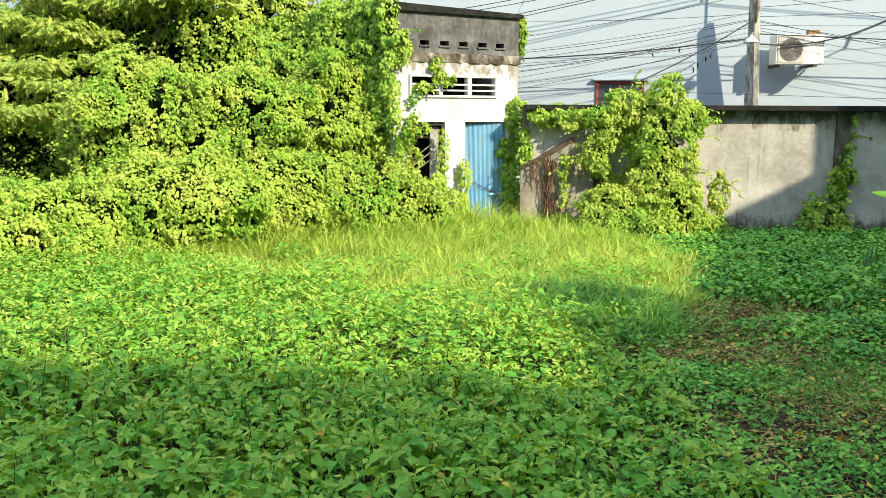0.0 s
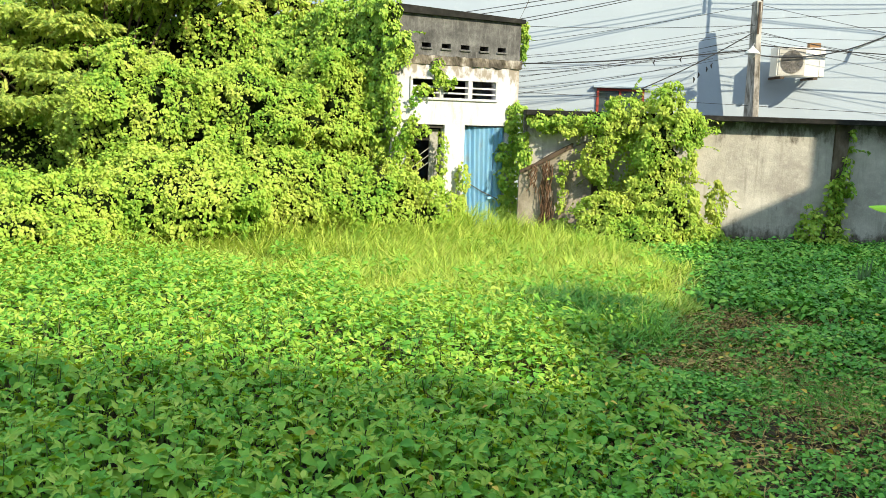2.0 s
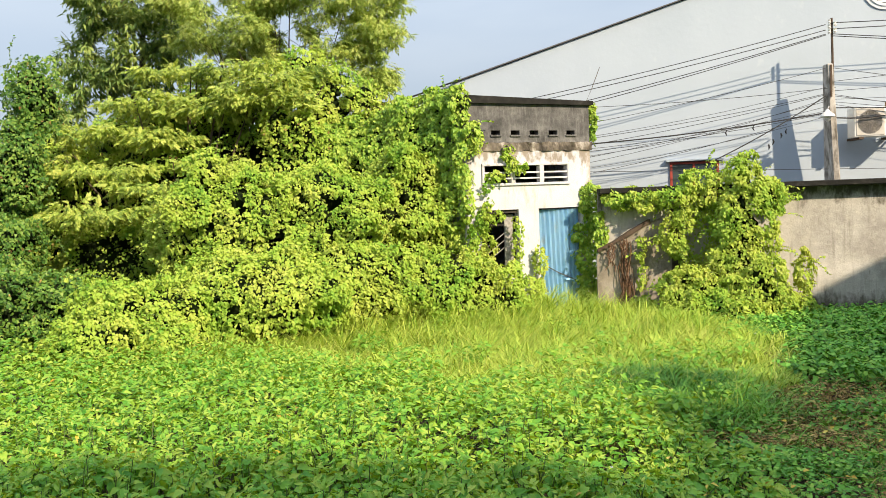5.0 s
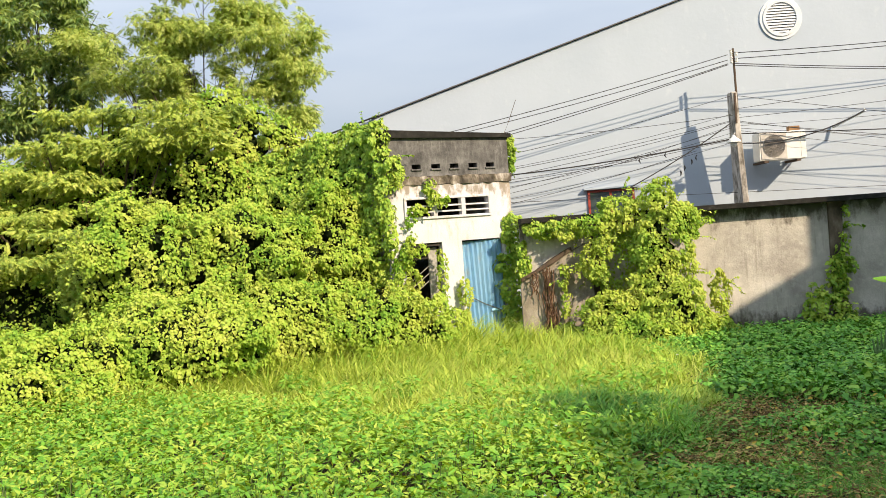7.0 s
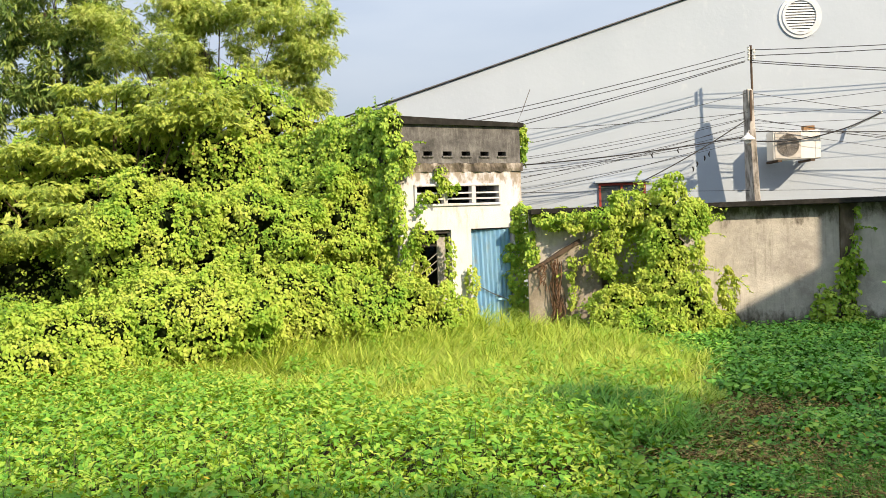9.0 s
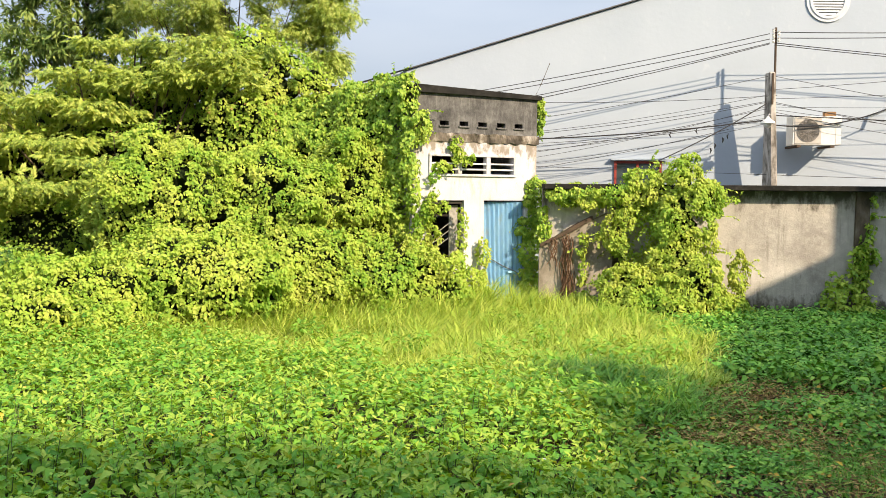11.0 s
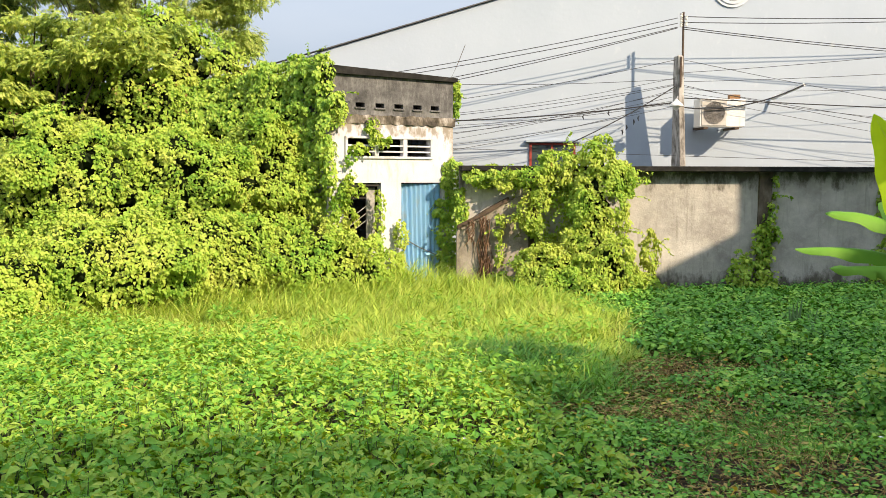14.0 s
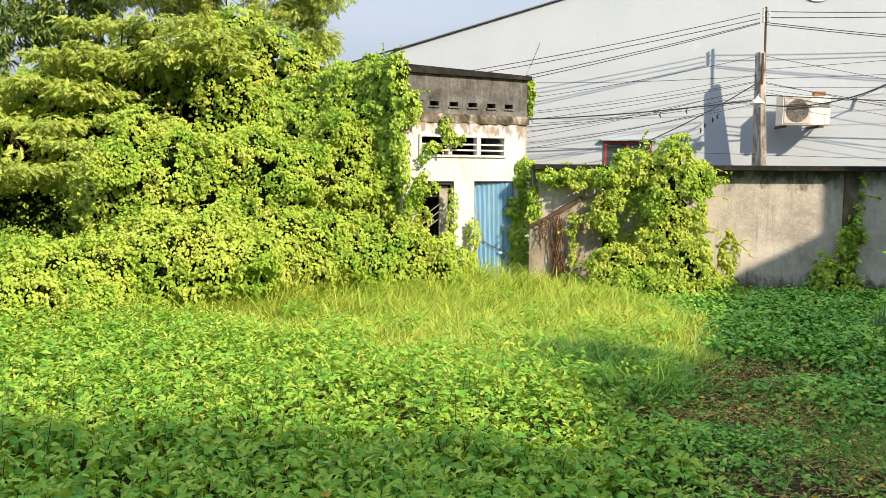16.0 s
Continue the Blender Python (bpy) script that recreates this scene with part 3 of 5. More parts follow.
for h in holes:
    part("drain_sill", boxes((h - 0.02, h + 0.2, -0.03, 0.02, 3.405, 3.438), bevel=0.006), M_PARAPET, building)
louvre = part("louvre_frame", boxes(
    (0.31, 2.13, -0.035, 0.1, 2.885, 2.925), (0.31, 2.13, -0.035, 0.1, 2.525, 2.57), (0.31, 0.36, -0.035, 0.1, 2.57, 2.885),
    (2.08, 2.13, -0.035, 0.1, 2.57, 2.885), (0.90, 0.98, -0.03, 0.1, 2.57, 2.885), (1.49, 1.58, -0.03, 0.1, 2.57, 2.885), bevel=0.005), M_WHITE, building, "concrete vent frame")
for a, b in ((0.36, 0.90), (0.98, 1.49), (1.58, 2.08)):
    for z in (2.655, 2.76):
        bm = boxes((a, b, -0.02, 0.1, z - 0.014, z + 0.014))
        part("louvre_slat", bm, M_WHITE, louvre)
window = part("window_board", boxes((0.82, 1.0, 0.16, 0.19, 0.95, 2.0)), M_LATTICE, building, "grey board propped in the opening")
for k in range(3):
    bm = bmesh.new()
    tube(bm, [(0.30, 0.10, 1.08 + 0.13 * k), (0.82, 0.13, 1.42 + 0.13 * k)], 0.008, 6)
    part("loose_bar", bm, M_LATTICE, building)
# same near-black paint along the top of the window opening
part("lintel_strip", boxes((0.29, 1.03, 0.05, 0.10, 2.03, 2.085)), M_DARK, building)
bm = bmesh.new()
cols = []
for i in range(45):
    u = i / 44
    w = 0.014 * math.cos(u * 2 * math.pi * 9)
    col = []
    for z, sh in ((0.06, 0.11), (1.0, 0.05), (2.06, 0.0)):
        col.append(bm.verts.new((1.475 + sh * (1 - u) + 0.86 * u, 0.035 + 0.10 * (1 - u) + w, z)))
    cols.append(col)
for a, b in zip(cols, cols[1:]):
    for k in range(2):
        bm.faces.new((a[k], b[k], b[k + 1], a[k + 1]))
bmesh.ops.solidify(bm, geom=bm.faces[:], thickness=0.003)
door = part("door", bm, M_DOOR, building, "faded blue corrugated metal door, closed")
part("door_rail", boxes((2.02, 2.30, 0.02, 0.034, 0.72, 0.76)), M_DOOR, door)
bm = bmesh.new()
tube(bm, [(1.62, 0.09, 1.02), (1.9, 0.055, 0.86), (2.22, 0.012, 0.72)], 0.008, 5)
part("chain", bm, M_RUST, door)

# boundary wall
WY, TOP = 16.0, 2.32
wall = tagged(part("wall_boundary", boxes((1.62, 7.36, WY, WY + 0.14, 0, TOP), (7.36, 16, WY, WY + 0.14, 0, TOP)), M_WALL), "grey rendered boundary wall with damp stains", "wall", kind="structure")
part("coping", boxes((1.62, 16, WY - 0.27, WY + 0.22, TOP - 0.01, TOP + 0.09), bevel=0.012), M_COPING, wall, "black weathered concrete coping")
for x in (2.9, 7.36, 11.8):
    part("pillar", boxes((x, x + 0.25, WY - 0.06, WY, 0, TOP)), M_DAMP, wall, "dark damp concrete pillar")
part("conduit", boxes((7.625, 7.65, WY - 0.03, WY - 0.004, 0, TOP)), M_WALL, wall)
# low ruined wall with a sloping top
ruin = tagged(part("ruined_wall", prism(((1.56, 0), (2.9, 0), (2.9, 1.92), (2.5, 1.74), (1.62, 1.29), (1.56, 1.18)), 15.86, 15.98), M_RUIN), "broken low grey wall with a sloping top", "wall")
part("rafter", prism(((1.57, 1.25), (1.8, 1.36), (2.2, 1.57), (2.52, 1.76), (2.52, 1.83), (2.15, 1.63), (1.85, 1.44), (1.57, 1.31)), 15.8, 15.98), M_RUST, ruin, "rotten brown sloping timber")

# pale blue house behind
BY = 19.0
hall = empty("blue_hall", pose(0, BY, 0), "large pale blue painted hall with a gable roof", "building")
rise = [(-8.0, 2.6), (-8.0, 3.6), (-2.2, 4.56), (-1.08, 4.86), (8.0, 7.64), (18.0, 4.6), (18.0, 2.6)]
part("gable_wall", prism([(-8.0, 0), *rise[1:-1], (18.0, 0)], 0, 0.25), M_BLUE, hall)
part("side_wall", boxes((-8.0, -7.75, 0.25, 16, 0, 3.5)), M_BLUE, hall)
part("side_wall", boxes((17.75, 18.0, 0.25, 16, 0, 4.5)), M_BLUE, hall)
top = [(-1.15, 4.84), (8.0, 7.64), (18.0, 4.6)]
part("roof", prism([*[(x, z + 0.01) for x, z in top], *[(x, z + 0.035) for x, z in top[::-1]]], -0.06, 16), M_ROOF, hall, "dark metal roof edge")
vent = part("round_vent", bmesh.new(), M_BLUE, hall, "round white wall vent")
bm = bmesh.new()
for r0, r1, y0 in ((0.34, 0.40, -0.05), (0.40, 0.47, -0.03)):
    ring = []
    for k in range(40):
        a = 2 * math.pi * k / 40
        ring.append([bm.verts.new((7.98 + r * math.cos(a), y, 6.42 + r * math.sin(a))) for r, y in ((r0, 0.0), (r0, y0), (r1, y0), (r1, 0.0))])
    for k in range(40):
        p, q = ring[k], ring[(k + 1) % 40]
        for j in range(3):
            bm.faces.new((p[j], q[j], q[j + 1], p[j + 1]))
bmesh.ops.recalc_face_normals(bm, faces=bm.faces)
part("vent_rim", bm, M_VENT, vent)
# flat disc on the wall, painted as the shade between the slats
bm = bmesh.new()
bmesh.ops.create_circle(bm, cap_ends=True, segments=32, radius=0.345, matrix=pose(7.98, -0.006, 6.42, 90))
part("vent_shade_disc", bm, M_FANDARK, vent, "flat disc behind the slats, painted dark as shade")
for k in range(11):
    z = -0.30 + 0.06 * k
    w = math.sqrt(max(0.0, 0.345 ** 2 - z * z))
    bm = boxes((7.98 - w, 7.98 + w, -0.03, -0.012, 6.42 + z - 0.02, 6.42 + z + 0.02))
    for v in bm.verts:
        v.co.y += (v.co.z - 6.42 - z) * 0.5
    part("vent_slat", bm, M_VENT, vent)
small = part("small_window", boxes((3.47, 4.5, -0.04, 0.0, 2.89, 2.94), (3.47, 3.52, -0.04, 0.0, 2.2, 2.89), (4.45, 4.5, -0.04, 0.0, 2.2, 2.89), (3.95, 4.0, -0.035, 0.0, 2.2, 2.89)), M_RED, hall, "small window with a red wooden frame")
part("pane", boxes((3.52, 3.95, -0.015, -0.003, 2.2, 2.89)), M_PANE, small)
part("pane", boxes((4.0, 4.45, -0.015, -0.003, 2.2, 2.89)), M_PANE, small)
part("hood", boxes((3.38, 4.6, -0.12, 0.0, 2.955, 2.99)), M_BLUE, small)
big = part("barred_window", boxes((12.31, 12.43, -0.05, 0, 2.3, 4.5), (13.6, 13.72, -0.05, 0, 2.3, 4.5), (12.43, 13.6, -0.05, 0, 4.4, 4.5), (12.43, 13.6, -0.05, 0, 2.3, 2.4), (12.96, 13.06, -0.045, 0, 2.4, 4.4)), M_ORANGE, hall, "orange wooden window with white bars")
part("curtain", boxes((12.43, 13.6, -0.014, -0.004, 2.4, 3.95)), M_CLOTH, big, "pink patterned curtain")
part("pane", boxes((12.43, 13.6, -0.014, -0.004, 3.95, 4.4)), M_PANE, big)
for k in range(11):
    part("bar", boxes((12.40, 13.63, -0.075, -0.055, 2.5 + 0.165 * k, 2.525 + 0.165 * k)), M_WHITEPLASTIC, big)
part("hood", boxes((12.2, 13.9, -0.22, 0.0, 4.56, 4.63)), M_STEEL, big, "grey rain hood")

# air conditioner on the blue wall
ac = empty("air_conditioner", pose(7.07, 18.35, 3.28), "ivory outdoor air conditioner unit on wall brackets", "air conditioner")
part("casing", boxes((0, 1.0, 0, 0.36, 0, 0.61), bevel=0.015), M_WHITEPLASTIC, ac)
part("front_panel", boxes((0.04, 0.60, -0.014, 0.0, 0.03, 0.58), bevel=0.005), M_PANEL, ac, "beige square fan panel")
# flat disc on the panel, painted as the shaded hollow behind the grille
bm = bmesh.new()
bmesh.ops.create_circle(bm, cap_ends=True, segments=40, radius=0.235, matrix=pose(0.32, -0.018, 0.305, 90))
part("fan_shade_disc", bm, M_FANDARK, ac)
grille = bmesh.new()
for k in range(13):
    r = 0.02 + 0.0175 * k
    pts = [(0.32 + r * math.cos(a), -0.026, 0.305 + r * math.sin(a)) for a in (2 * math.pi * j / 36 for j in range(37))]
    tube(grille, pts, 0.0045, 4)
for k in range(16):
    a = 2 * math.pi * k / 16
    tube(grille, [(0.32, -0.026, 0.305), (0.32 + 0.24 * math.cos(a), -0.026, 0.305 + 0.24 * math.sin(a))], 0.005, 4)
part("fan_grille", grille, M_GRILLE, ac)
part("side_cover", boxes((0.90, 1.012, -0.006, 0.1, 0.02, 0.6), bevel=0.004), M_WHITEPLASTIC, ac)
for x in (0.10, 0.80):
    part("bracket", boxes((x, x + 0.09, 0.0, 0.65, -0.045, 0.0)), M_RUST, ac, "rusty wall bracket")
bm = bmesh.new()
tube(bm, [(0.98, 0.2, 0.5), (1.05, 0.18, 0.42), (1.04, 0.2, 0.25), (1.02, 0.22, 0.12), (1.1, 0.35, 0.08), (1.16, 0.62, 0.2)], 0.022, 8)
part("pipe", bm, M_WHITEPLASTIC, ac, "white insulated pipe")
arm = bmesh.new()
tube(arm, [(8.95, 18.95, 3.95), (9.42, 18.4, 4.22)], [0.035, 0.035], 8)
tagged(part("wall_bracket", arm, M_WHITEPLASTIC), "white cable arm fixed to the blue wall", "bracket")
tagged(part("brick", boxes((7.76, 8.0, 18.42, 18.54, 3.89, 3.99), bevel=0.006), M_BRICK), "brown brick lying on the air conditioner", "brick")

# utility pole
pole = empty("utility_pole", pose(6.56, 18.2, 0), "weathered concrete utility pole with a steel rod", "utility pole")
bm = bmesh.new()
vs = box(bm, -0.085, 0.085, -0.08, 0.08, 0.0, 4.77)
for v in vs:
    k = v.co.z / 4.77
    v.co.x = v.co.x * (1 - 0.25 * k) + 0.19 - 0.22 * k
    if v.co.y > 0:
        v.co.y = 0.70 - 0.52 * k
bmesh.ops.bevel(bm, geom=bm.edges[:], offset=0.02, segments=1, affect="EDGES")
part("shaft", bm, M_POLE, pole)
# narrow dark strip on the upper part of the pole
bm = boxes((-0.035, 0.0, -0.1, -0.06, 4.1, 4.74))
part("pole_strip", bm, M_RUST, pole, "narrow dark brown strip on the upper pole")
bm = bmesh.new()
tube(bm, [(0.06, -0.02, 3.2), (0.03, -0.02, 5.68)], 0.025, 8)
part("rod", bm, M_RUST, pole, "rusty steel rod")
for k, (x, z) in enumerate(((-0.03, 5.6), (-0.03, 5.5), (-0.03, 5.4), (0.08, 5.55), (0.08, 5.42))):
    bm = bmesh.new()
    tube(bm, [(x, -0.06, z - 0.04), (x, -0.06, z - 0.01), (x, -0.06, z + 0.01), (x, -0.06, z + 0.04)], [0.02, 0.035, 0.02, 0.035], 8)
    part("insulator", bm, M_WHITEPLASTIC, pole)
lamp = empty("street_lamp", pose(6.43, 18.02, 3.72), "small white street lamp with a conical shade on the pole", "lamp")
bm = bmesh.new()
tube(bm, [(0, 0, 0.13), (0, 0, 0.08), (0, 0, 0.02), (0, 0, -0.02), (0, 0, -0.03)], [0.02, 0.05, 0.13, 0.15, 0.14], 16)
part("shade", bm, M_WHITEPLASTIC, lamp)
bm = bmesh.new()
tube(bm, [(0, 0, -0.03), (0, 0, -0.08), (0, 0, -0.12)], [0.06, 0.065, 0.02], 12)
part("bulb", bm, M_WHITEPLASTIC, lamp)
bm = bmesh.new()
tube(bm, [(0, 0, 0.12), (0.04, 0.05, 0.18), (0.12, 0.16, 0.16)], 0.012, 6)
part("arm", bm, M_STEEL, lamp)


# cables
def cable(a, b, sag, r=0.0055):
    bm = bmesh.new()
    a, b = Vector(a), Vector(b)
    pts = [a.lerp(b, i / 14) - Vector((0, 0, sag * 4 * (i / 14) * (1 - i / 14))) for i in range(15)]
    tube(bm, pts, r, 5)
    return tagged(part("overhead_cable", bm, M_WIRE), "black overhead cable strung from the pole", "cable", "overhead cables")


def run(ax, az, bx, bz, sag, r=0.0055, reach=-0.4):
    """A cable from the pole that goes on past the point given, behind the building or out to the far side."""
    ex = reach if bx < ax else 16.0
    k = (ex - ax) / (bx - ax)
    cable((ax, 18.15, az), (ex, 18.3, az + (bz - az) * k), sag, r)


for ax, az, bx, bz in ((6.46, 5.55, 1.45, 4.57), (6.46, 5.44, 1.44, 4.48), (6.46, 5.36, 1.68, 4.31), (6.46, 5.34, 1.67, 4.24)):
    run(ax, az, bx, bz, 0.06, 0.008)
for ax, az, bx, bz in ((6.56, 5.58, 10.93, 5.73), (6.56, 5.46, 10.93, 5.65), (6.58, 5.36, 10.93, 5.1), (6.58, 5.32, 10.93, 5.05)):
    run(ax, az, bx, bz, 0.10, 0.009)
for ax, az, bx, bz in ((6.45, 4.68, 1.49, 3.84), (6.41, 4.16, 1.48, 3.53), (6.41, 4.14, 1.47, 3.39), (6.41, 3.76, 1.47, 3.27), (6.65, 4.29, 1.5, 4.2), (6.43, 4.01, 1.46, 3.13)):
    run(ax, az, bx, bz, 0.10)
run(6.41, 3.78, 1.47, 3.45, 0.12, 0.014)
for ax, az, bx, bz in ((6.41, 3.9, 1.47, 3.2), (6.43, 3.82, 1.47, 3.36), (6.41, 4.05, 1.47, 3.05), (6.45, 4.3, 1.47, 3.6), (6.41, 3.7, 1.47, 2.95)):
    run(ax, az, bx, bz, 0.14, 0.0045)
for ax, az, bx, bz in ((6.6, 4.68, 10.92, 4.02), (6.59, 4.15, 10.91, 3.45), (6.59, 4.12, 10.91, 3.57), (6.59, 4.22, 10.92, 4.51), (6.6, 4.41, 10.92, 4.87)):
    run(ax, az, bx, bz, 0.08)
run(6.59, 3.88, 10.91, 3.75, 0.02, 0.012)
for ax, az, bx, bz in ((6.59, 4.0, 10.91, 3.62), (6.59, 3.95, 10.91, 3.3), (6.59, 4.05, 10.91, 4.2)):
    run(ax, az, bx, bz, 0.1, 0.0045)
cable((6.44, 18.15, 4.12), (4.1, 17.6, 2.9), 0.05, 0.012)
cable((5.69, 18.2, 3.59), (-0.4, 18.3, 2.45), 0.1)
cable((16, 18.4, 2.44), (-0.4, 18.3, 2.85), 0.02)
cable((6.5, 18.2, 3.7), (9.42, 18.4, 4.22), 0.22, 0.014)
r_ = random.Random(4)
for x, z in ((4.5, 3.52), (5.05, 3.6), (5.55, 3.42), (5.42, 3.3), (5.7, 3.5), (5.3, 3.2)):
    bm = bmesh.new()
    tube(bm, [(r_.uniform(-0.02, 0.02), 0, 0), (r_.uniform(-0.05, 0.05), 0, -0.05), (r_.uniform(-0.04, 0.04), 0.01, -0.11)], [0.014, 0.02, 0.008], 5)
    ob = part("cable_clamp", bm, M_WIRE)
    ob.matrix_world = pose(x, 18.2, z)
    tagged(ob, "black clamp dangling from the overhead cables", "clamp", "cable clamps")
bm = bmesh.new()
tube(bm, [(-8.0, BY - 0.2, 3.6), (-2.1, BY - 0.1, 4.57), (-1.0, BY - 0.1, 4.9)], 0.02, 6)
tagged(part("roof_cable", bm, M_WIRE), "black cable along the roof edge", "cable")
bm = bmesh.new()
tube(bm, [(1.5, 16.55, 4.05), (1.62, 16.6, 4.3), (1.78, 16.6, 4.7)], 0.006, 5)
tagged(part("antenna_stub", bm, M_RUST), "thin rusty wire standing on the parapet", "wire")


# houses behind and beside the camera, out of view, that shade the near field
def neighbour(name, outline, x0, x1):
    bm = prism([(y, z) for y, z in outline], x0, x1)
    for v in bm.verts:
        v.co = Vector((v.co.y, v.co.x, v.co.z))
    bmesh.ops.recalc_face_normals(bm, faces=bm.faces)
    return tagged(part(name, bm, M_HOUSE), "plain rendered neighbouring house", "house", kind="structure")


neighbour("backdrop_house_rear", ((-12, 0), (-4, 0), (-4, 9.7), (-12, 9.7)), -3, 12)
neighbour("backdrop_house_side", ((-4.5, 0), (15.6, 0), (15.6, 4.6), (13, 4.6), (13, 7.2), (10.97, 7.2), (10.97, 5.76), (9.3, 6.47), (5.6, 7.25), (0, 8.65), (-2.15, 9.12), (-2.15, 10.12), (-4.5, 10.12)), 12, 19)

# overgrowth on the left
def thicket(name, label, blobs, density, size, material, bulges=7, shoots=60, length=0.4, hang=0.7, seed=1, gaps=-0.24, lump=1.0):
    ob = empty(name, pose(0, 0, 0), label, "climbing plant", kind="stuff")
    heap = lumps(blobs, bulges, seed)
    wall = hang > 1.2
    foliage("leaves", heap, density, size, heart(), material, hang=hang, face=1.2 if wall else 0.8, lean=0.6, jitter=0.3 if wall else 0.24, lump=lump, parent=ob, gaps=gaps)
    runners("shoot_leaves", heap, shoots, length, size, heart(), material, ob, seed)
    if len(blobs) > 6 and density < 1600:
        foliage("dry_leaves", heap, 32, size * 0.9, lobed(), M_DRY, hang=hang, parent=ob)
    # solid blobs painted as inner shade; no separate stems are modelled in them
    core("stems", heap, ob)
    return ob


MOUND = [(-4.01, 13.3, 0.77, 1.48, 1.2, 0.91), (-5.34, 12.3, 0.65, 1.13, 1.0, 0.68), (-2.71, 14.3, 0.75, 1.22, 1.0, 0.89), (-1.44, 14.7, 0.76, 1.01, 0.7, 0.72), (-3.29, 15, 1.87, 1.37, 0.9, 1.08), (-4.83, 14.6, 1.93, 1.43, 1.0, 1.0), (-1.93, 15.7, 1.8, 0.9, 0.6, 1.5), (-5.66, 11.3, 0.51, 0.67, 0.7, 0.44), (-0.62, 14.75, 0.65, 0.62, 0.35, 0.6), (-0.1, 14.9, 0.5, 0.4, 0.3, 0.5), (-6.6, 12.6, 0.35, 0.8, 0.7, 0.45), (-7.3, 15.4, 1.2, 1.2, 0.6, 1.0)]
COLUMN = [(-8.42, 15, 4.38, 0.44, 0.6, 0.69), (-8.5, 14.6, 3.09, 0.42, 0.6, 0.86), (-8.3, 13.8, 1.9, 0.5, 0.6, 0.5), (-6.86, 12.6, 0.8, 0.66, 0.7, 0.58), (-7.5, 12.2, 0.9, 0.64, 0.7, 0.72), (-9.3, 14.5, 2.0, 0.8, 0.7, 1.9), (-8.2, 11.4, 0.4, 0.8, 0.7, 0.5)]
CURTAIN = [(-1.15, 15.75, 3.2, 0.38, 0.22, 1.1), (-0.95, 15.5, 2.3, 0.25, 0.16, 0.9), (-1.7, 16.0, 3.1, 0.6, 0.25, 1.05), (-2.3, 16.3, 3.05, 0.6, 0.3, 1.0), (-1.3, 15.9, 3.95, 0.35, 0.25, 0.4), (-0.68, 15.25, 3.47, 0.2, 0.12, 0.18), (-0.95, 15.55, 3.62, 0.24, 0.16, 0.65), (-2.9, 16.5, 2.95, 0.6, 0.35, 1.05), (-1.6, 15.9, 2.2, 0.7, 0.25, 0.7), (-3.4, 16.6, 2.9, 0.7, 0.5, 1.05), (-0.84, 15.3, 3.75, 0.17, 0.12, 0.5), (-0.82, 15.25, 3.0, 0.12, 0.1, 0.55), (-0.74, 15.2, 2.4, 0.1, 0.08, 0.5)]
UPPER = [(-3.69, 17.2, 4.0, 0.73, 0.8, 0.68), (-4.13, 16.6, 3.25, 0.98, 0.8, 0.81), (-4.67, 17.2, 4.5, 0.68, 0.7, 0.56), (-2.9, 17.2, 3.6, 0.7, 0.6, 0.6), (-5.4, 17.3, 3.2, 1.2, 0.6, 0.9), (-6.9, 16.1, 2.2, 1.2, 0.7, 1.3), (-6.3, 17.5, 3.5, 1.4, 0.5, 1.3), (-7.9, 17.3, 2.9, 1.2, 0.5, 1.4), (-9.2, 16.6, 2.0, 1.6, 0.7, 1.8), (-11.2, 16.6, 2.0, 1.4, 0.7, 2.0), (-3.5, 17.0, 4.55, 0.5, 0.5, 0.45), (-3.0, 17.0, 4.35, 0.5, 0.45, 0.42), (-2.5, 16.9, 4.05, 0.45, 0.4, 0.3), (-4.0, 17.2, 4.95, 0.55, 0.5, 0.4), (-3.45, 17.3, 4.8, 0.5, 0.4, 0.35), (-3.25, 17.1, 4.25, 0.5, 0.4, 0.4)]
CLUMP = [(4.08, 15.4, 2.56, 0.34, 0.28, 0.36), (4.48, 15.5, 2.18, 0.24, 0.25, 0.3), (3.63, 15.6, 2.33, 0.6, 0.24, 0.3), (2.94, 15.65, 2.2, 0.55, 0.2, 0.26), (2.46, 15.7, 2.08, 0.3, 0.16, 0.18), (2.9, 15.6, 1.62, 0.3, 0.12, 0.42), (4.0, 15.3, 1.5, 0.5, 0.3, 0.9), (4.42, 15.3, 1.5, 0.24, 0.26, 0.95), (4.05, 15.1, 0.62, 0.62, 0.4, 0.72), (3.05, 15.1, 0.62, 0.58, 0.36, 0.46), (3.4, 14.7, 0.2, 0.9, 0.4, 0.36), (5.12, 15.55, 0.78, 0.15, 0.1, 0.5), (5.0, 15.5, 0.26, 0.34, 0.22, 0.26), (4.42, 15.1, 0.34, 0.4, 0.3, 0.42), (2.32, 15.5, 0.22, 0.26, 0.2, 0.24), (4.95, 15.75, 2.14, 0.2, 0.06, 0.07), (2.34, 15.74, 1.05, 0.06, 0.05, 0.45), (3.3, 15.6, 2.56, 0.32, 0.1, 0.09), (3.3, 15.75, 1.5, 0.45, 0.12, 0.6), (4.15, 15.45, 2.85, 0.16, 0.14, 0.14), (3.75, 15.25, 0.95, 0.36, 0.3, 0.8), (4.3, 15.25, 2.1, 0.35, 0.28, 0.5)]
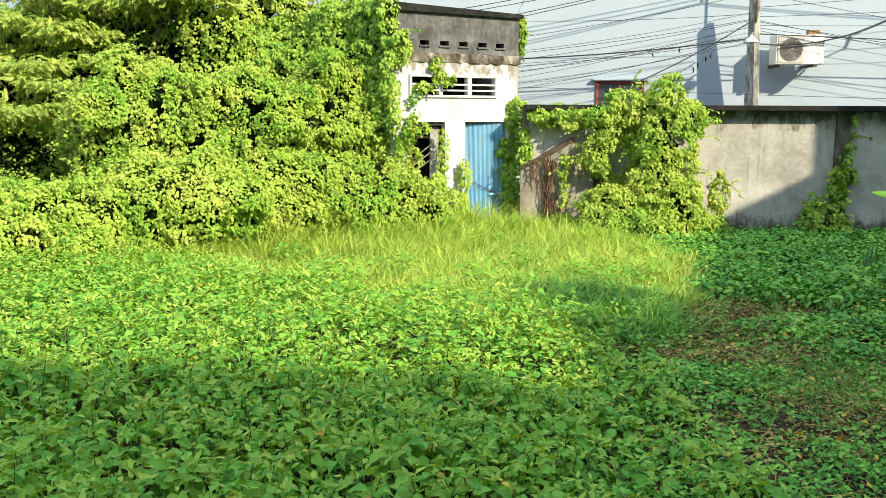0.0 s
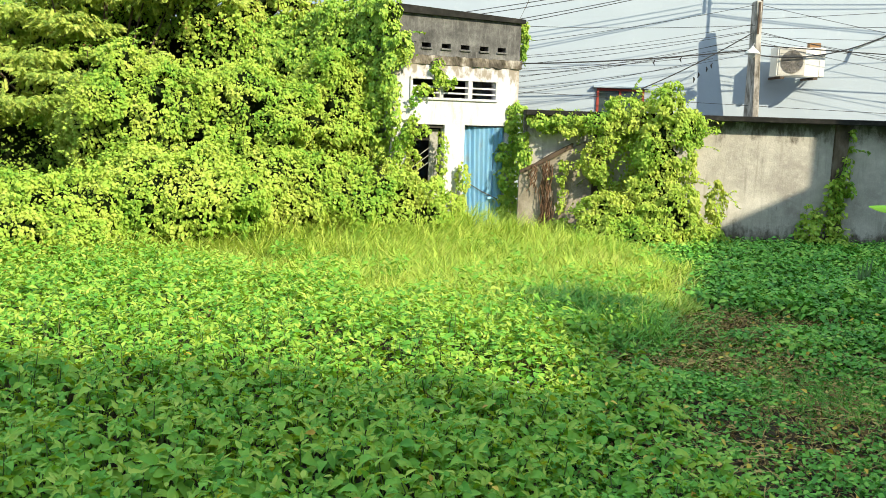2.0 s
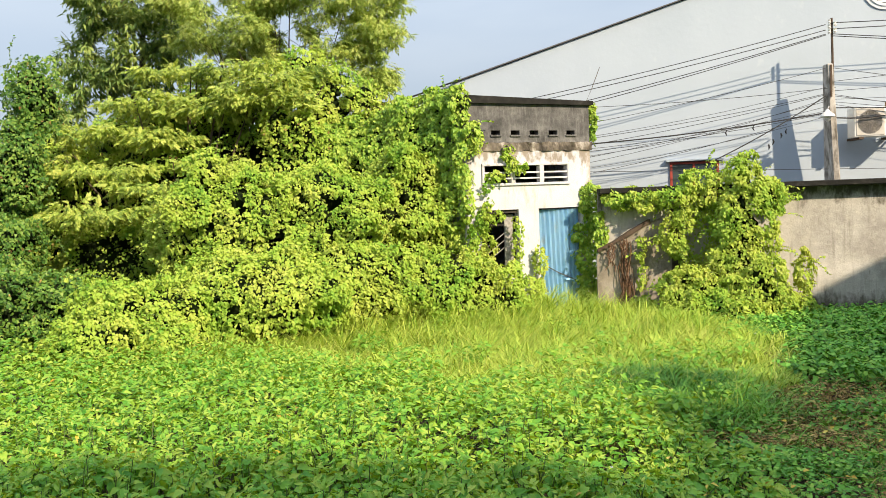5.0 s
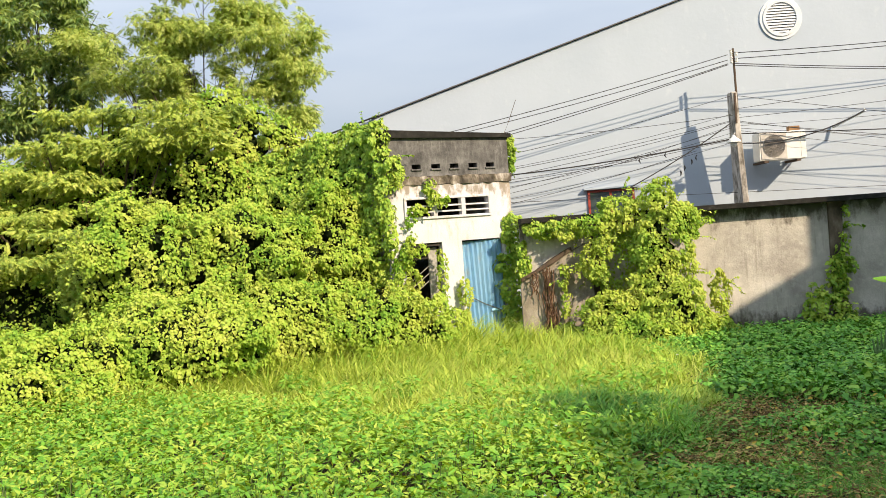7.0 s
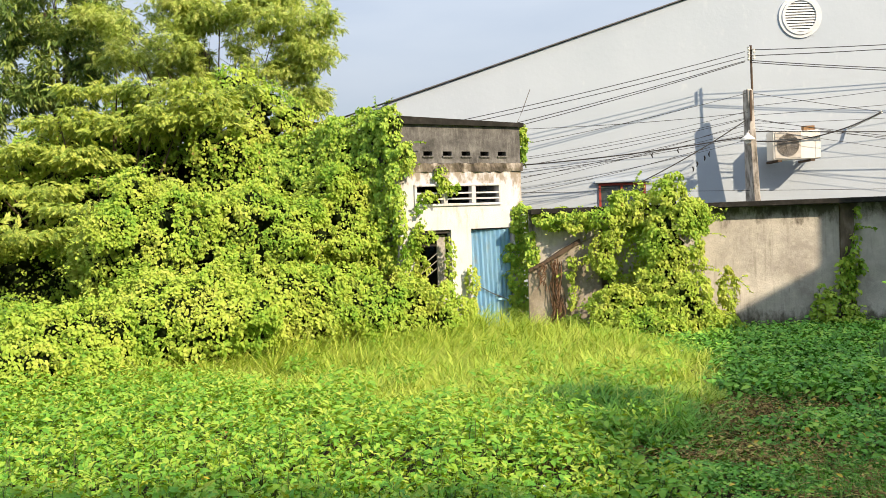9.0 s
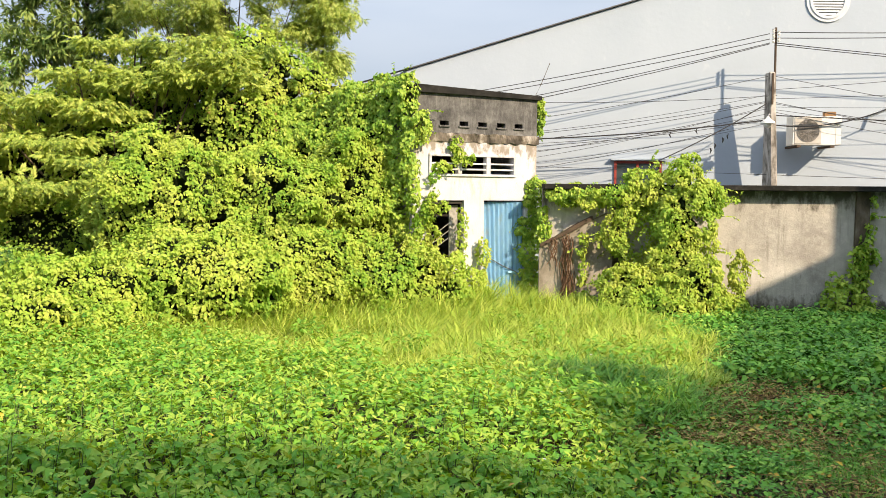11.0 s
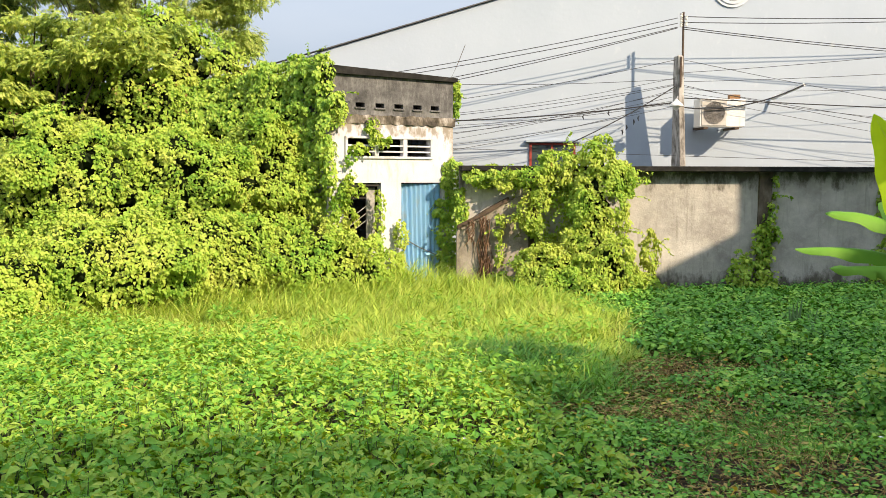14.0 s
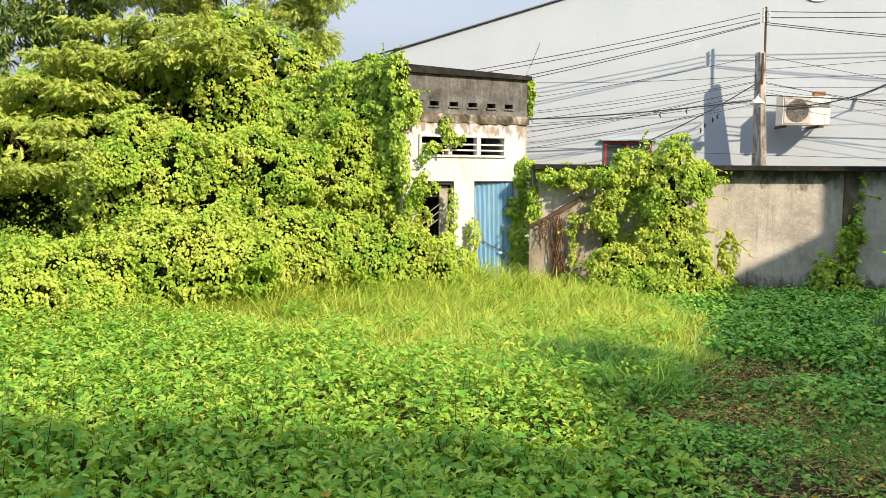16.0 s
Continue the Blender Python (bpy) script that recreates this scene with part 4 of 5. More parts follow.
CORNER = [(1.54, 16.48, 1.3, 0.25, 0.11, 1.15), (1.55, 16.45, 2.15, 0.22, 0.12, 0.36), (2.02, 15.85, 2.26, 0.32, 0.12, 0.17), (1.54, 16.48, 0.6, 0.25, 0.12, 0.6), (1.6, 16.7, 3.72, 0.12, 0.12, 0.33), (2.3, 15.78, 2.24, 0.3, 0.12, 0.15), (1.52, 16.35, 0.2, 0.22, 0.12, 0.3), (1.66, 15.98, 1.55, 0.08, 0.05, 0.45)]
PILLAR = [(7.21, 15.7, 0.12, 0.45, 0.22, 0.36), (7.42, 15.86, 0.7, 0.17, 0.1, 0.55), (7.05, 15.75, 0.4, 0.26, 0.16, 0.28), (7.64, 15.93, 1.6, 0.04, 0.04, 0.62), (7.5, 15.9, 1.05, 0.1, 0.07, 0.3), (7.66, 15.93, 2.05, 0.04, 0.04, 0.22)]
CREEPER = [(9.78, 15.93, 1.65, 0.1, 0.06, 0.3), (9.9, 15.93, 1.95, 0.08, 0.05, 0.2), (9.85, 15.93, 1.3, 0.06, 0.05, 0.2), (10.1, 15.9, 0.6, 0.4, 0.1, 0.6), (10.3, 15.85, 0.2, 0.6, 0.2, 0.3)]
FACADE = [(-0.55, 15.30, 3.32, 0.15, 0.08, 0.2), (0.03, 15.60, 2.98, 0.12, 0.07, 0.22), (0.22, 15.70, 2.86, 0.16, 0.05, 0.1), (-0.2, 15.50, 2.72, 0.18, 0.05, 0.1), (-0.42, 15.38, 1.8, 0.13, 0.07, 0.45), (-0.22, 15.48, 2.0, 0.16, 0.06, 0.09), (-0.36, 15.42, 1.35, 0.15, 0.08, 0.4), (0.14, 15.68, 1.5, 0.05, 0.05, 0.45), (0.54, 15.86, 0.95, 0.09, 0.07, 0.42), (-0.2, 15.45, 0.75, 0.45, 0.14, 0.4), (0.3, 15.7, 0.5, 0.35, 0.14, 0.3), (-0.38, 15.40, 2.35, 0.05, 0.04, 0.2), (-0.66, 15.22, 1.2, 0.16, 0.1, 0.7), (-0.5, 15.2, 0.9, 0.3, 0.15, 0.55), (-0.25, 15.3, 0.6, 0.4, 0.2, 0.45), (-0.46, 15.32, 1.5, 0.18, 0.08, 0.5), (0.05, 15.5, 0.55, 0.36, 0.18, 0.4)]

HOLLOWS += [(-7.78, 15.0, 2.5, 0.5, 0.55), (-7.2, 14.4, 1.64, 0.6, 0.42), (-3.23, 14.0, 1.28, 0.15, 0.18), (-5.08, 16.2, 3.37, 0.5, 0.28), (-4.73, 16.0, 2.87, 0.4, 0.14), (-1.8, 16.0, 2.89, 0.17, 0.21), (-6.95, 14.2, 1.55, 0.75, 0.4), (-2.05, 14.2, 0.46, 0.10, 0.2), (-1.86, 15.2, 1.42, 0.15, 0.18), (-2.82, 16.5, 2.99, 0.17, 0.24), (3.3, 15.5, 1.45, 0.16, 0.3), (4.22, 15.0, 0.62, 0.06, 0.16), (-3.7, 14.6, 1.51, 0.2, 0.09)]
pockets = random.Random(5)
for _ in range(34):
    HOLLOWS.append((pockets.uniform(-6.2, -0.9), pockets.uniform(13.2, 15.6), pockets.uniform(0.3, 2.9), pockets.uniform(0.07, 0.2), pockets.uniform(0.07, 0.17)))
for _ in range(3):
    HOLLOWS.append((pockets.uniform(2.4, 4.5), 14.8, pockets.uniform(0.2, 2.5), pockets.uniform(0.06, 0.14), pockets.uniform(0.07, 0.16)))
thicket("vine_mound", "sunlit yellow-green vines heaped over the ground", MOUND, 1700, 0.053, M_VINE, 5, 420, 0.45, seed=1, gaps=-0.2, lump=0.8)
# the column's leaves carry painted shade in their colour
thicket("vine_column", "dark green vines over a dead trunk beside the shrub, shade painted into the leaves", COLUMN, 1200, 0.056, M_SHADELEAF, 9, 160, 0.5, seed=8)
thicket("vine_curtain", "green climbers hanging down the building's side wall", CURTAIN, 2700, 0.062, M_WALLVINE, 2, 60, 0.3, hang=1.3, seed=2, gaps=-0.12, lump=0.28)
thicket("vine_crest", "vines over the top of the thicket", UPPER, 800, 0.064, M_VINE, 9, 260, 0.5, seed=3)
thicket("vine_clump", "yellow-green vines draped over the boundary wall", CLUMP, 2300, 0.054, M_VINE, 4, 200, 0.35, hang=1.0, seed=4, lump=0.5, gaps=-0.22)
thicket("corner_vine", "climber round the building's corner and the wall top", CORNER, 3000, 0.056, M_WALLVINE, 6, 50, 0.25, hang=1.0, seed=5, lump=0.4, gaps=-0.5)
thicket("pillar_vine", "green creeper climbing the wall pillar", PILLAR, 900, 0.085, M_WALLVINE, 8, 50, 0.3, seed=6)
thicket("wall_creeper", "small creeper clinging to the boundary wall", CREEPER, 900, 0.07, M_WALLVINE, 6, 20, 0.25, seed=9)
thicket("facade_vine", "thin climber trailing over the vents and window", FACADE, 2000, 0.054, M_VINE, 6, 40, 0.25, hang=0.9, seed=7)

# spreading shrub in layers of drooping leaves
SHRUB = [(-6.5, 16.6, 5.0, 0.85, 0.7, 0.16), (-5.4, 16.6, 4.95, 0.7, 0.7, 0.25), (-4.45, 16.0, 4.65, 0.75, 0.6, 0.42), (-4.9, 15.9, 4.3, 0.7, 0.6, 0.35), (-4.0, 16.0, 4.35, 0.6, 0.5, 0.35), (-5.8, 16.2, 4.2, 0.8, 0.8, 0.24), (-6.9, 16.3, 4.35, 0.9, 0.9, 0.22), (-7.6, 16.0, 3.8, 0.9, 0.9, 0.22), (-6.4, 15.8, 3.6, 0.8, 0.7, 0.22), (-8.3, 15.6, 3.2, 0.8, 0.8, 0.22), (-7.3, 15.3, 3.05, 1.0, 0.9, 0.2), (-6.1, 15.0, 2.7, 1.0, 0.8, 0.24), (-7.1, 14.6, 2.3, 1.1, 0.9, 0.22), (-5.4, 15.4, 3.1, 0.6, 0.5, 0.2), (-3.9, 16.8, 4.9, 0.5, 0.5, 0.25)]
shrub = empty("leafy_shrub", pose(-6.4, 16.0, 0), "tall spreading shrub with tiers of drooping leaves", "shrub")
layers = lumps(SHRUB, 7, 21, 0.25, 0.55)
P, D = [], []
for x, y, z, a, b, c in layers:
    m = int((420 if z < 3.55 else 620) * a * b) + 8
    u = RNG.normal(size=(m, 3))
    u = unit(u * np.array([1, 1, 0.35])) * RNG.random((m, 1)) ** 0.4
    P.append(np.array([x + 6.4, y - 16.0, z]) + u * np.array([a, b, c]) * 0.95)
    D.append(u * np.array([1.0, 1.0, 0.2]) + RNG.normal(size=(m, 3)) * np.array([0.6, 0.6, 0.3]) + np.array([0, -0.25, -0.12]))
P, D = np.concatenate(P), np.concatenate(D)
leaf_mesh("crown", twig(9, 0.35, 0.24, 0.55), P, D, np.array([0.15, -0.35, 1.0]) + RNG.normal(size=P.shape) * 0.4, RNG.uniform(0.10, 0.21, len(P)), M_SHRUB, shrub)
for k in range(16):
    b = SHRUB[k % len(SHRUB)]
    e = Vector((b[0] + 6.4 + random.uniform(-0.7, 0.7), b[1] - 16.0 + random.uniform(-0.5, 0.3), b[2] + random.uniform(-0.2, 0.3)))
    bm = bmesh.new()
    tube(bm, [(random.uniform(-0.5, 0.5), 0.2, 0), e * 0.5 + Vector((0, 0.3, 0.4)), e], [0.05, 0.03, 0.01], 6)
    part("branch", bm, M_BARK, shrub)


# trees
def tree(name, label, base, height, blobs, count, size, template, material, r0, per=14, holes=-0.1):
    ob = empty(name, pose(*base), label, "tree")
    inv = Vector(base)
    bm = bmesh.new()
    lean = Vector((0.3, 0, 0))
    tube(bm, [Vector((0, 0, height * t)) + lean * t * t for t in (0, 0.25, 0.5, 0.75, 1)], [r0, r0 * 0.85, r0 * 0.7, r0 * 0.5, r0 * 0.25], 9)
    part("trunk", bm, material=M_BARK, parent=ob)
    rr = random.Random(3)
    for cx, cy, cz, rx, ry, rz in blobs:
        if rx < 0.8:
            continue
        c = Vector((cx, cy, cz)) - inv
        start = Vector((0, 0, height * rr.uniform(0.45, 0.75)))
        bm = bmesh.new()
        mid = start.lerp(c, 0.5) + Vector((0, 0, -0.2))
        tube(bm, [start, mid, c], [r0 * 0.32, r0 * 0.2, r0 * 0.08], 7)
        for _ in range(5):
            e = c + Vector((rr.uniform(-1, 1) * rx, rr.uniform(-1, 1) * ry, rr.uniform(-0.9, 1) * rz)) * 0.9
            s = mid.lerp(c, rr.uniform(0.3, 1))
            tube(bm, [s, s.lerp(e, 0.5) + Vector((0, 0, 0.08)), e], [r0 * 0.07, r0 * 0.04, 0.005], 5)
        part("limb", bm, M_BARK, ob)
    sprays("crown", blobs, count, size, template, material, ob, base, per, 1.0, 0.018, holes)
    return ob


MANGO = [(-9.35, 21, 7.6, 1.15, 1.5, 1.0), (-10.0, 21, 6.0, 0.95, 1.3, 0.85), (-8.8, 21.3, 6.4, 0.95, 1.3, 1.0), (-9.3, 21.5, 8.7, 1.1, 1.4, 0.7), (-11.0, 20.5, 5.0, 0.7, 0.8, 0.65), (-8.2, 21.5, 7.6, 0.8, 1.1, 0.7)]
FEATHER = [(-5.6, 20, 6.45, 1.4, 1.3, 0.5), (-3.6, 20, 6.9, 1.25, 1.4, 0.75), (-2.75, 20, 6.2, 0.65, 1.0, 0.7), (-2.8, 20, 5.3, 0.58, 0.8, 0.55), (-6.5, 20, 6.8, 0.9, 1.1, 0.4), (-4.7, 20, 6.0, 1.0, 1.1, 0.45), (-3.9, 20.2, 7.7, 1.1, 1.2, 0.55), (-5.9, 20.2, 7.6, 0.9, 1.0, 0.16), (-4.4, 20, 7.2, 1.0, 1.1, 0.45), (-4.9, 20.3, 8.5, 1.3, 1.2, 0.6), (-3.85, 19.8, 5.7, 0.6, 0.8, 0.4), (-6.9, 20, 6.25, 0.9, 1.0, 0.45), (-6.0, 20, 5.8, 0.8, 0.9, 0.35), (-7.2, 20.2, 7.2, 0.9, 1.0, 0.55), (-6.3, 20, 7.4, 0.8, 0.9, 0.4), (-3.9, 19.8, 5.0, 0.6, 0.7, 0.4), (-2.9, 19.8, 5.0, 0.45, 0.6, 0.35), (-5.3, 20, 7.0, 0.8, 0.9, 0.5), (-5.2, 20, 6.4, 0.8, 0.9, 0.45)]
tree("mango_tree", "tall dark green mango tree behind the thicket", (-9.6, 22, 0), 7.0, lumps(MANGO, 3, 5, 0.25, 0.42), 4400, 0.19, lance(0.28, 0.35), M_MANGO, 0.22, 14, 0.06)
tree("feathery_tree", "light green tree with drooping narrow leaves", (-5.2, 20, 0), 6.0, [(x, y, z, rx * 1.1, ry, rz * 0.45) for x, y, z, rx, ry, rz in lumps(FEATHER, 4, 6, 0.3, 0.5)], 11800, 0.155, twig(7, 0.35, 0.24), M_TREE, 0.085, 4, 0.0)


# weeds
def pnoise(x, y, s, seed=0.0):
    return noise.noise(Vector((x * s, y * s, seed)))


def mound_edge(x):
    """Front line of the overgrowth, as y over x."""
    return float(np.interp(x, (-9, -6.5, -5.4, -4.6, -3.3, -1.7, -0.8, 0.0, 1.5), (9.0, 10.0, 11.4, 11.9, 12.6, 13.9, 14.4, 15.3, 15.9)))


def weed_share(x, y):
    """1 in the broad-leaved weeds, 0 in the grass and on the thin ground."""
    edge = np.interp(y, (3, 4, 6, 7.5, 8.5, 9.5), (0.5, 0.6, 0.85, 1.1, 1.2, 0.6)) + 0.35 * pnoise(x, y, 1.3, 2)
    far = np.interp(x, (-6, -4, -2.84, -1.92, -1.1, -0.4, 0.4, 1.0), (11.4, 10.8, 10.2, 9.7, 9.2, 8.7, 8.1, 7.8)) + 0.5 * pnoise(x, y, 0.9, 5)
    return x < edge and y < far


def grass_share(x, y):
    near = np.interp(x, (-5.5, -4.5, -3.5, -2.5, -1.4, -0.25, 0.8, 1.5, 2.2, 2.8, 3.2), (11.4, 11.1, 10.6, 10.1, 9.5, 8.8, 8.1, 8.1, 8.5, 9.1, 9.9)) + 0.4 * pnoise(x, y, 0.9, 5)
    right = np.interp(y, (7, 8, 9, 10.4, 11.5, 12.5, 14, 16), (1.7, 2.0, 2.4, 3.35, 3.8, 3.9, 3.6, 1.5)) + 0.3 * pnoise(x, y, 1.1, 8)
    return -5.6 < x < right and near < y < mound_edge(x) + 0.3


class Leaves:
    """Places, axes, upper sides and sizes of leaves, gathered plant by plant."""

    def __init__(self):
        self.p, self.a, self.u, self.s = [], [], [], []

    def add(self, place, axis, upper, size):
        self.p.append(place)
        self.a.append(axis)
        self.u.append(upper)
        self.s.append(size)

    def star(self, x, y, z, h, size, tiers=((1.0, 3, 0.45, 0.55), (0.9, 4, 0.12, 0.95), (0.72, 4, -0.12, 1.1), (0.5, 2, -0.3, 0.95))):
        """A stem's leaves on stalks: small ones at the top, larger and drooping ones below."""
        turn = rr.uniform(0, 6.28)
        lx, ly = rr.gauss(0, 0.06), rr.gauss(0, 0.06)
        slope = (rr.gauss(0, 0.22), rr.gauss(-0.08, 0.22))
        for level, n, rise, k in tiers:
            for i in range(n):
                a = turn + level * 5 + 6.283 * i / n + rr.gauss(0, 0.45)
                c, s = math.cos(a), math.sin(a)
                reach = (rr.uniform(0.02, 0.06) + 0.10 * (1.0 - level)) * size / 0.13
                self.add((x + lx * level + c * reach, y + ly * level + s * reach, z + h * (level + rr.gauss(0, 0.05))),
                         (c, s, rise + rr.gauss(0, 0.36)), (slope[0] + rr.gauss(0, 0.4), slope[1] + rr.gauss(-0.05, 0.4), 1), size * k * rr.uniform(0.65, 1.2))
        return lx, ly

    def mesh(self, name, template, material, parent, width=None, smooth=False):
        return leaf_mesh(name, template, np.array(self.p), np.array(self.a), np.array(self.u), np.array(self.s), material, parent, width, smooth)


# broad-leaved weeds
rr = random.Random(11)
leaves, far_leaves, stems = Leaves(), Leaves(), bmesh.new()
yellowed, tips = Leaves(), Leaves()
STEP = 0.138
for jy in range(int(11.0 / STEP)):
    for jx in range(int(10.5 / STEP)):
        x, y = -8.4 + (jx + rr.uniform(-0.45, 0.45)) * STEP, 1.2 + (jy + rr.uniform(-0.45, 0.45)) * STEP
        if y > mound_edge(x) + 0.35:
            continue
        edge = np.interp(y, (3, 4, 6, 7.5, 8.5, 9.5), (1.1, 1.2, 1.5, 1.75, 2.0, 1.4)) + 0.45 * pnoise(x, y, 1.3, 2)
        far = np.interp(x, (-6, -4, -2.84, -1.92, -1.1, -0.4, 0.4, 1.0), (11.8, 11.2, 10.6, 10.1, 9.6, 9.1, 8.5, 8.2)) + 0.6 * pnoise(x, y, 0.9, 5)
        inner = min(1.0, (edge - x) / 0.8, (far - y) / 1.0 + 0.4)
        stray = inner < 0 and x - edge < 1.5 and y < far and rr.random() < 0.22 * (1.5 - x + edge)
        if not stray and (inner < 0 or rr.random() > 0.3 + inner or pnoise(x, y, 2.1, 12) < -0.44):
            continue
        h = (0.42 + 0.16 * pnoise(x, y, 0.9, 3) + 0.16 * pnoise(x, y, 2.6, 7) + rr.uniform(-0.07, 0.07)) * (0.36 + 0.64 * max(0.0, min(1.0, (edge - x) / 1.6)))
        h += 0.3 * max(0.0, 1.0 - (mound_edge(x) - y) / 1.3) if x < 0 else 0.0
        z0 = ground_height(x, y)
        lx, ly = (leaves if y < 6.5 else far_leaves).star(x, y, z0, h, 0.108 if y < 6.5 else 0.094)
        if y < 7.5:
            tube(stems, [(x, y, z0 - 0.02), (x + lx * 0.4, y + ly * 0.4, z0 + h * 0.5), (x + lx, y + ly, z0 + h)], [0.006, 0.005, 0.003], 4)
        if rr.random() < 0.92:
            tips.star(x + lx, y + ly, z0, h * 1.05, 0.068, ((1.0, 4, 0.7, 1.0),))
        if rr.random() < 0.04:
            yellowed.star(x + 0.05, y, z0, h * 0.98, 0.055, ((1.0, 2, 0.1, 1.0),))
weeds = empty("broad_leaved_weeds", pose(0, 0, 0), "dense knee-high green weeds with pointed oval leaves", "weeds", kind="stuff")
leaves.mesh("leaves", broad(), M_WEED, weeds, smooth=True)
far_leaves.mesh("far_leaves", oval(0.56, 0.08, 0.26), M_WEED, weeds, smooth=True)
part("stems", stems, M_STEM, weeds)
tips.mesh("tip_leaves", oval(0.42, 0.1, 0.2), M_TIP, weeds)
yellowed.mesh("yellowed_leaves", oval(0.6), M_YELLOW, weeds)

# taller weeds on the shaded side, up to the wall
leaves = Leaves()
STEP = 0.165
for jy in range(int(7.2 / STEP)):
    for jx in range(int(10.5 / STEP)):
        x, y = 1.2 + (jx + rr.uniform(-0.45, 0.45)) * STEP, 8.8 + (jy + rr.uniform(-0.45, 0.45)) * STEP
        near = 9.9 - 0.6 * max(0, x - 3.8) + 0.6 * pnoise(x, y, 0.8, 61)
        if y > 15.7 or grass_share(x + 0.12, y) or y < near or pnoise(x, y, 1.5, 63) < -0.42:
            continue
        h = 0.26 + 0.10 * pnoise(x, y, 0.9, 64) + 0.08 * pnoise(x, y, 2.8, 65) + rr.uniform(-0.05, 0.05)
        h *= 0.6 if y > 14.8 else 1.0
        leaves.star(x, y, ground_height(x, y), max(0.1, h), 0.10)
side = empty("shaded_weeds", pose(0, 0, 0), "shin-high green weeds in the shade before the wall", "weeds", kind="stuff")
for _ in range(90):
    x, y = rr.gauss(5.15, 0.3), rr.gauss(7.1, 0.45)
    leaves.star(x, y, ground_height(x, y), rr.uniform(0.25, 0.8), 0.10)
leaves.mesh("leaves", oval(0.6, 0.07, 0.22), M_COVER, side, smooth=True)
young = Leaves()
for x, y in ((5.0, 8.06), (4.65, 7.56), (4.19, 6.99), (4.85, 7.8)):
    young.star(x, y, ground_height(x, y), 0.36, 0.11, ((1.0, 4, 0.2, 1.0), (0.8, 3, 0.0, 0.8)))
young.mesh("young_leaves", broad(0.75), M_VINE, side, smooth=True)

# tall grass in tufts
pos, along, ups, size = [], [], [], []
for _ in range(21500):
    x, y = rr.uniform(-5.6, 4.2), rr.uniform(7.0, 16.4)
    if not grass_share(x, y):
        continue
    if pnoise(x, y, 1.9, 20) < -0.34 or pnoise(x, y, 4.5, 21) < -0.4:
        continue
    # yellow grass is left out where the banana's shadow falls
    if ((x - 1.68) / 0.75) ** 2 + ((y - 9.4) / 0.95) ** 2 < rr.uniform(0.6, 1.2):
        continue
    rim = np.interp(y, (7, 8, 9, 10.4, 11.5, 12.5, 14, 16), (1.7, 2.0, 2.4, 3.35, 3.8, 3.9, 3.6, 1.5)) - x
    tall_here = 0.36 + 0.16 * pnoise(x, y, 0.9, 31) + 0.22 * pnoise(x, y, 2.6, 33) + 0.22 * max(0, min(1, (y - 11.5) / 2.5))
    tall_here += 0.3 * max(0.0, 1.0 - (mound_edge(x) - y) / 1.3)
    tall_here *= 0.6 + 0.4 * max(0.0, min(1.0, rim / 0.7))
    wind = rr.gauss(0.4, 0.9)
    for _ in range(rr.randint(5, 10)):
        a = wind + rr.gauss(0, 1.3)
        tilt = abs(rr.gauss(0.4, 0.4))
        pos.append((x + rr.gauss(0, 0.03), y + rr.gauss(0, 0.03), ground_height(x, y)))
        along.append((math.cos(a) * tilt, math.sin(a) * tilt, 1))
        ups.append((-math.cos(a), -math.sin(a), tilt + 0.1))
        size.append(tall_here * rr.uniform(0.55, 1.3))
size = np.array(size)
tall = empty("tall_grass", pose(0, 0, 0), "patch of tall yellow-green sunlit grass", "grass", kind="stuff")
leaf_mesh("blades", blade(1.0, 1.0), np.array(pos), np.array(along), np.array(ups), size, M_GRASS, tall, RNG.uniform(0.007, 0.016, len(size)))

# greener, darker blades there: their colour deepens the banana's shadow
lush = Leaves()
for _ in range(2500):
    x, y = rr.gauss(1.68, 0.42), rr.gauss(9.4, 0.55)
    for _ in range(5):
        a, tilt = rr.uniform(0, 6.28), abs(rr.gauss(0.6, 0.35))
        lush.add((x + rr.gauss(0, 0.04), y + rr.gauss(0, 0.04), ground_height(x, y)), (math.cos(a) * tilt, math.sin(a) * tilt, 1), (-math.cos(a), -math.sin(a), tilt), rr.uniform(0.28, 0.50))
lush.mesh("shadow_patch_blades", blade(1.0, 1.0), M_COVER, tall, RNG.uniform(0.010, 0.018, len(lush.s)))

seeds = Leaves()
for _ in range(3800):
    x, y = rr.uniform(-5.6, 3.5), rr.uniform(7.4, 15.5)
    if not grass_share(x, y) or pnoise(x, y, 1.3, 81) < -0.15:
        continue
    a, tilt = rr.uniform(0, 6.28), abs(rr.gauss(0.25, 0.2))
    seeds.add((x, y, 0.12), (math.cos(a) * tilt, math.sin(a) * tilt, 1), (-math.cos(a), -math.sin(a), tilt), rr.uniform(0.35, 0.62))
seeds.mesh("seed_stalks", blade(1.0, 1.2), M_SEED, tall, RNG.uniform(0.004, 0.009, len(seeds.s)))

# weeds that stand among the grass
leaves = Leaves()
for _ in range(1900):
    x, y = rr.uniform(-5.6, 4.0), rr.uniform(7.2, 15.0)
    if not grass_share(x, y) or pnoise(x, y, 1.2, 51) < -0.05 + 0.09 * (y - 9):
        continue
    leaves.star(x, y, 0.0, rr.uniform(0.28, 0.46), 0.095)
leaves.mesh("weed_leaves", oval(0.5), M_WEED, tall)

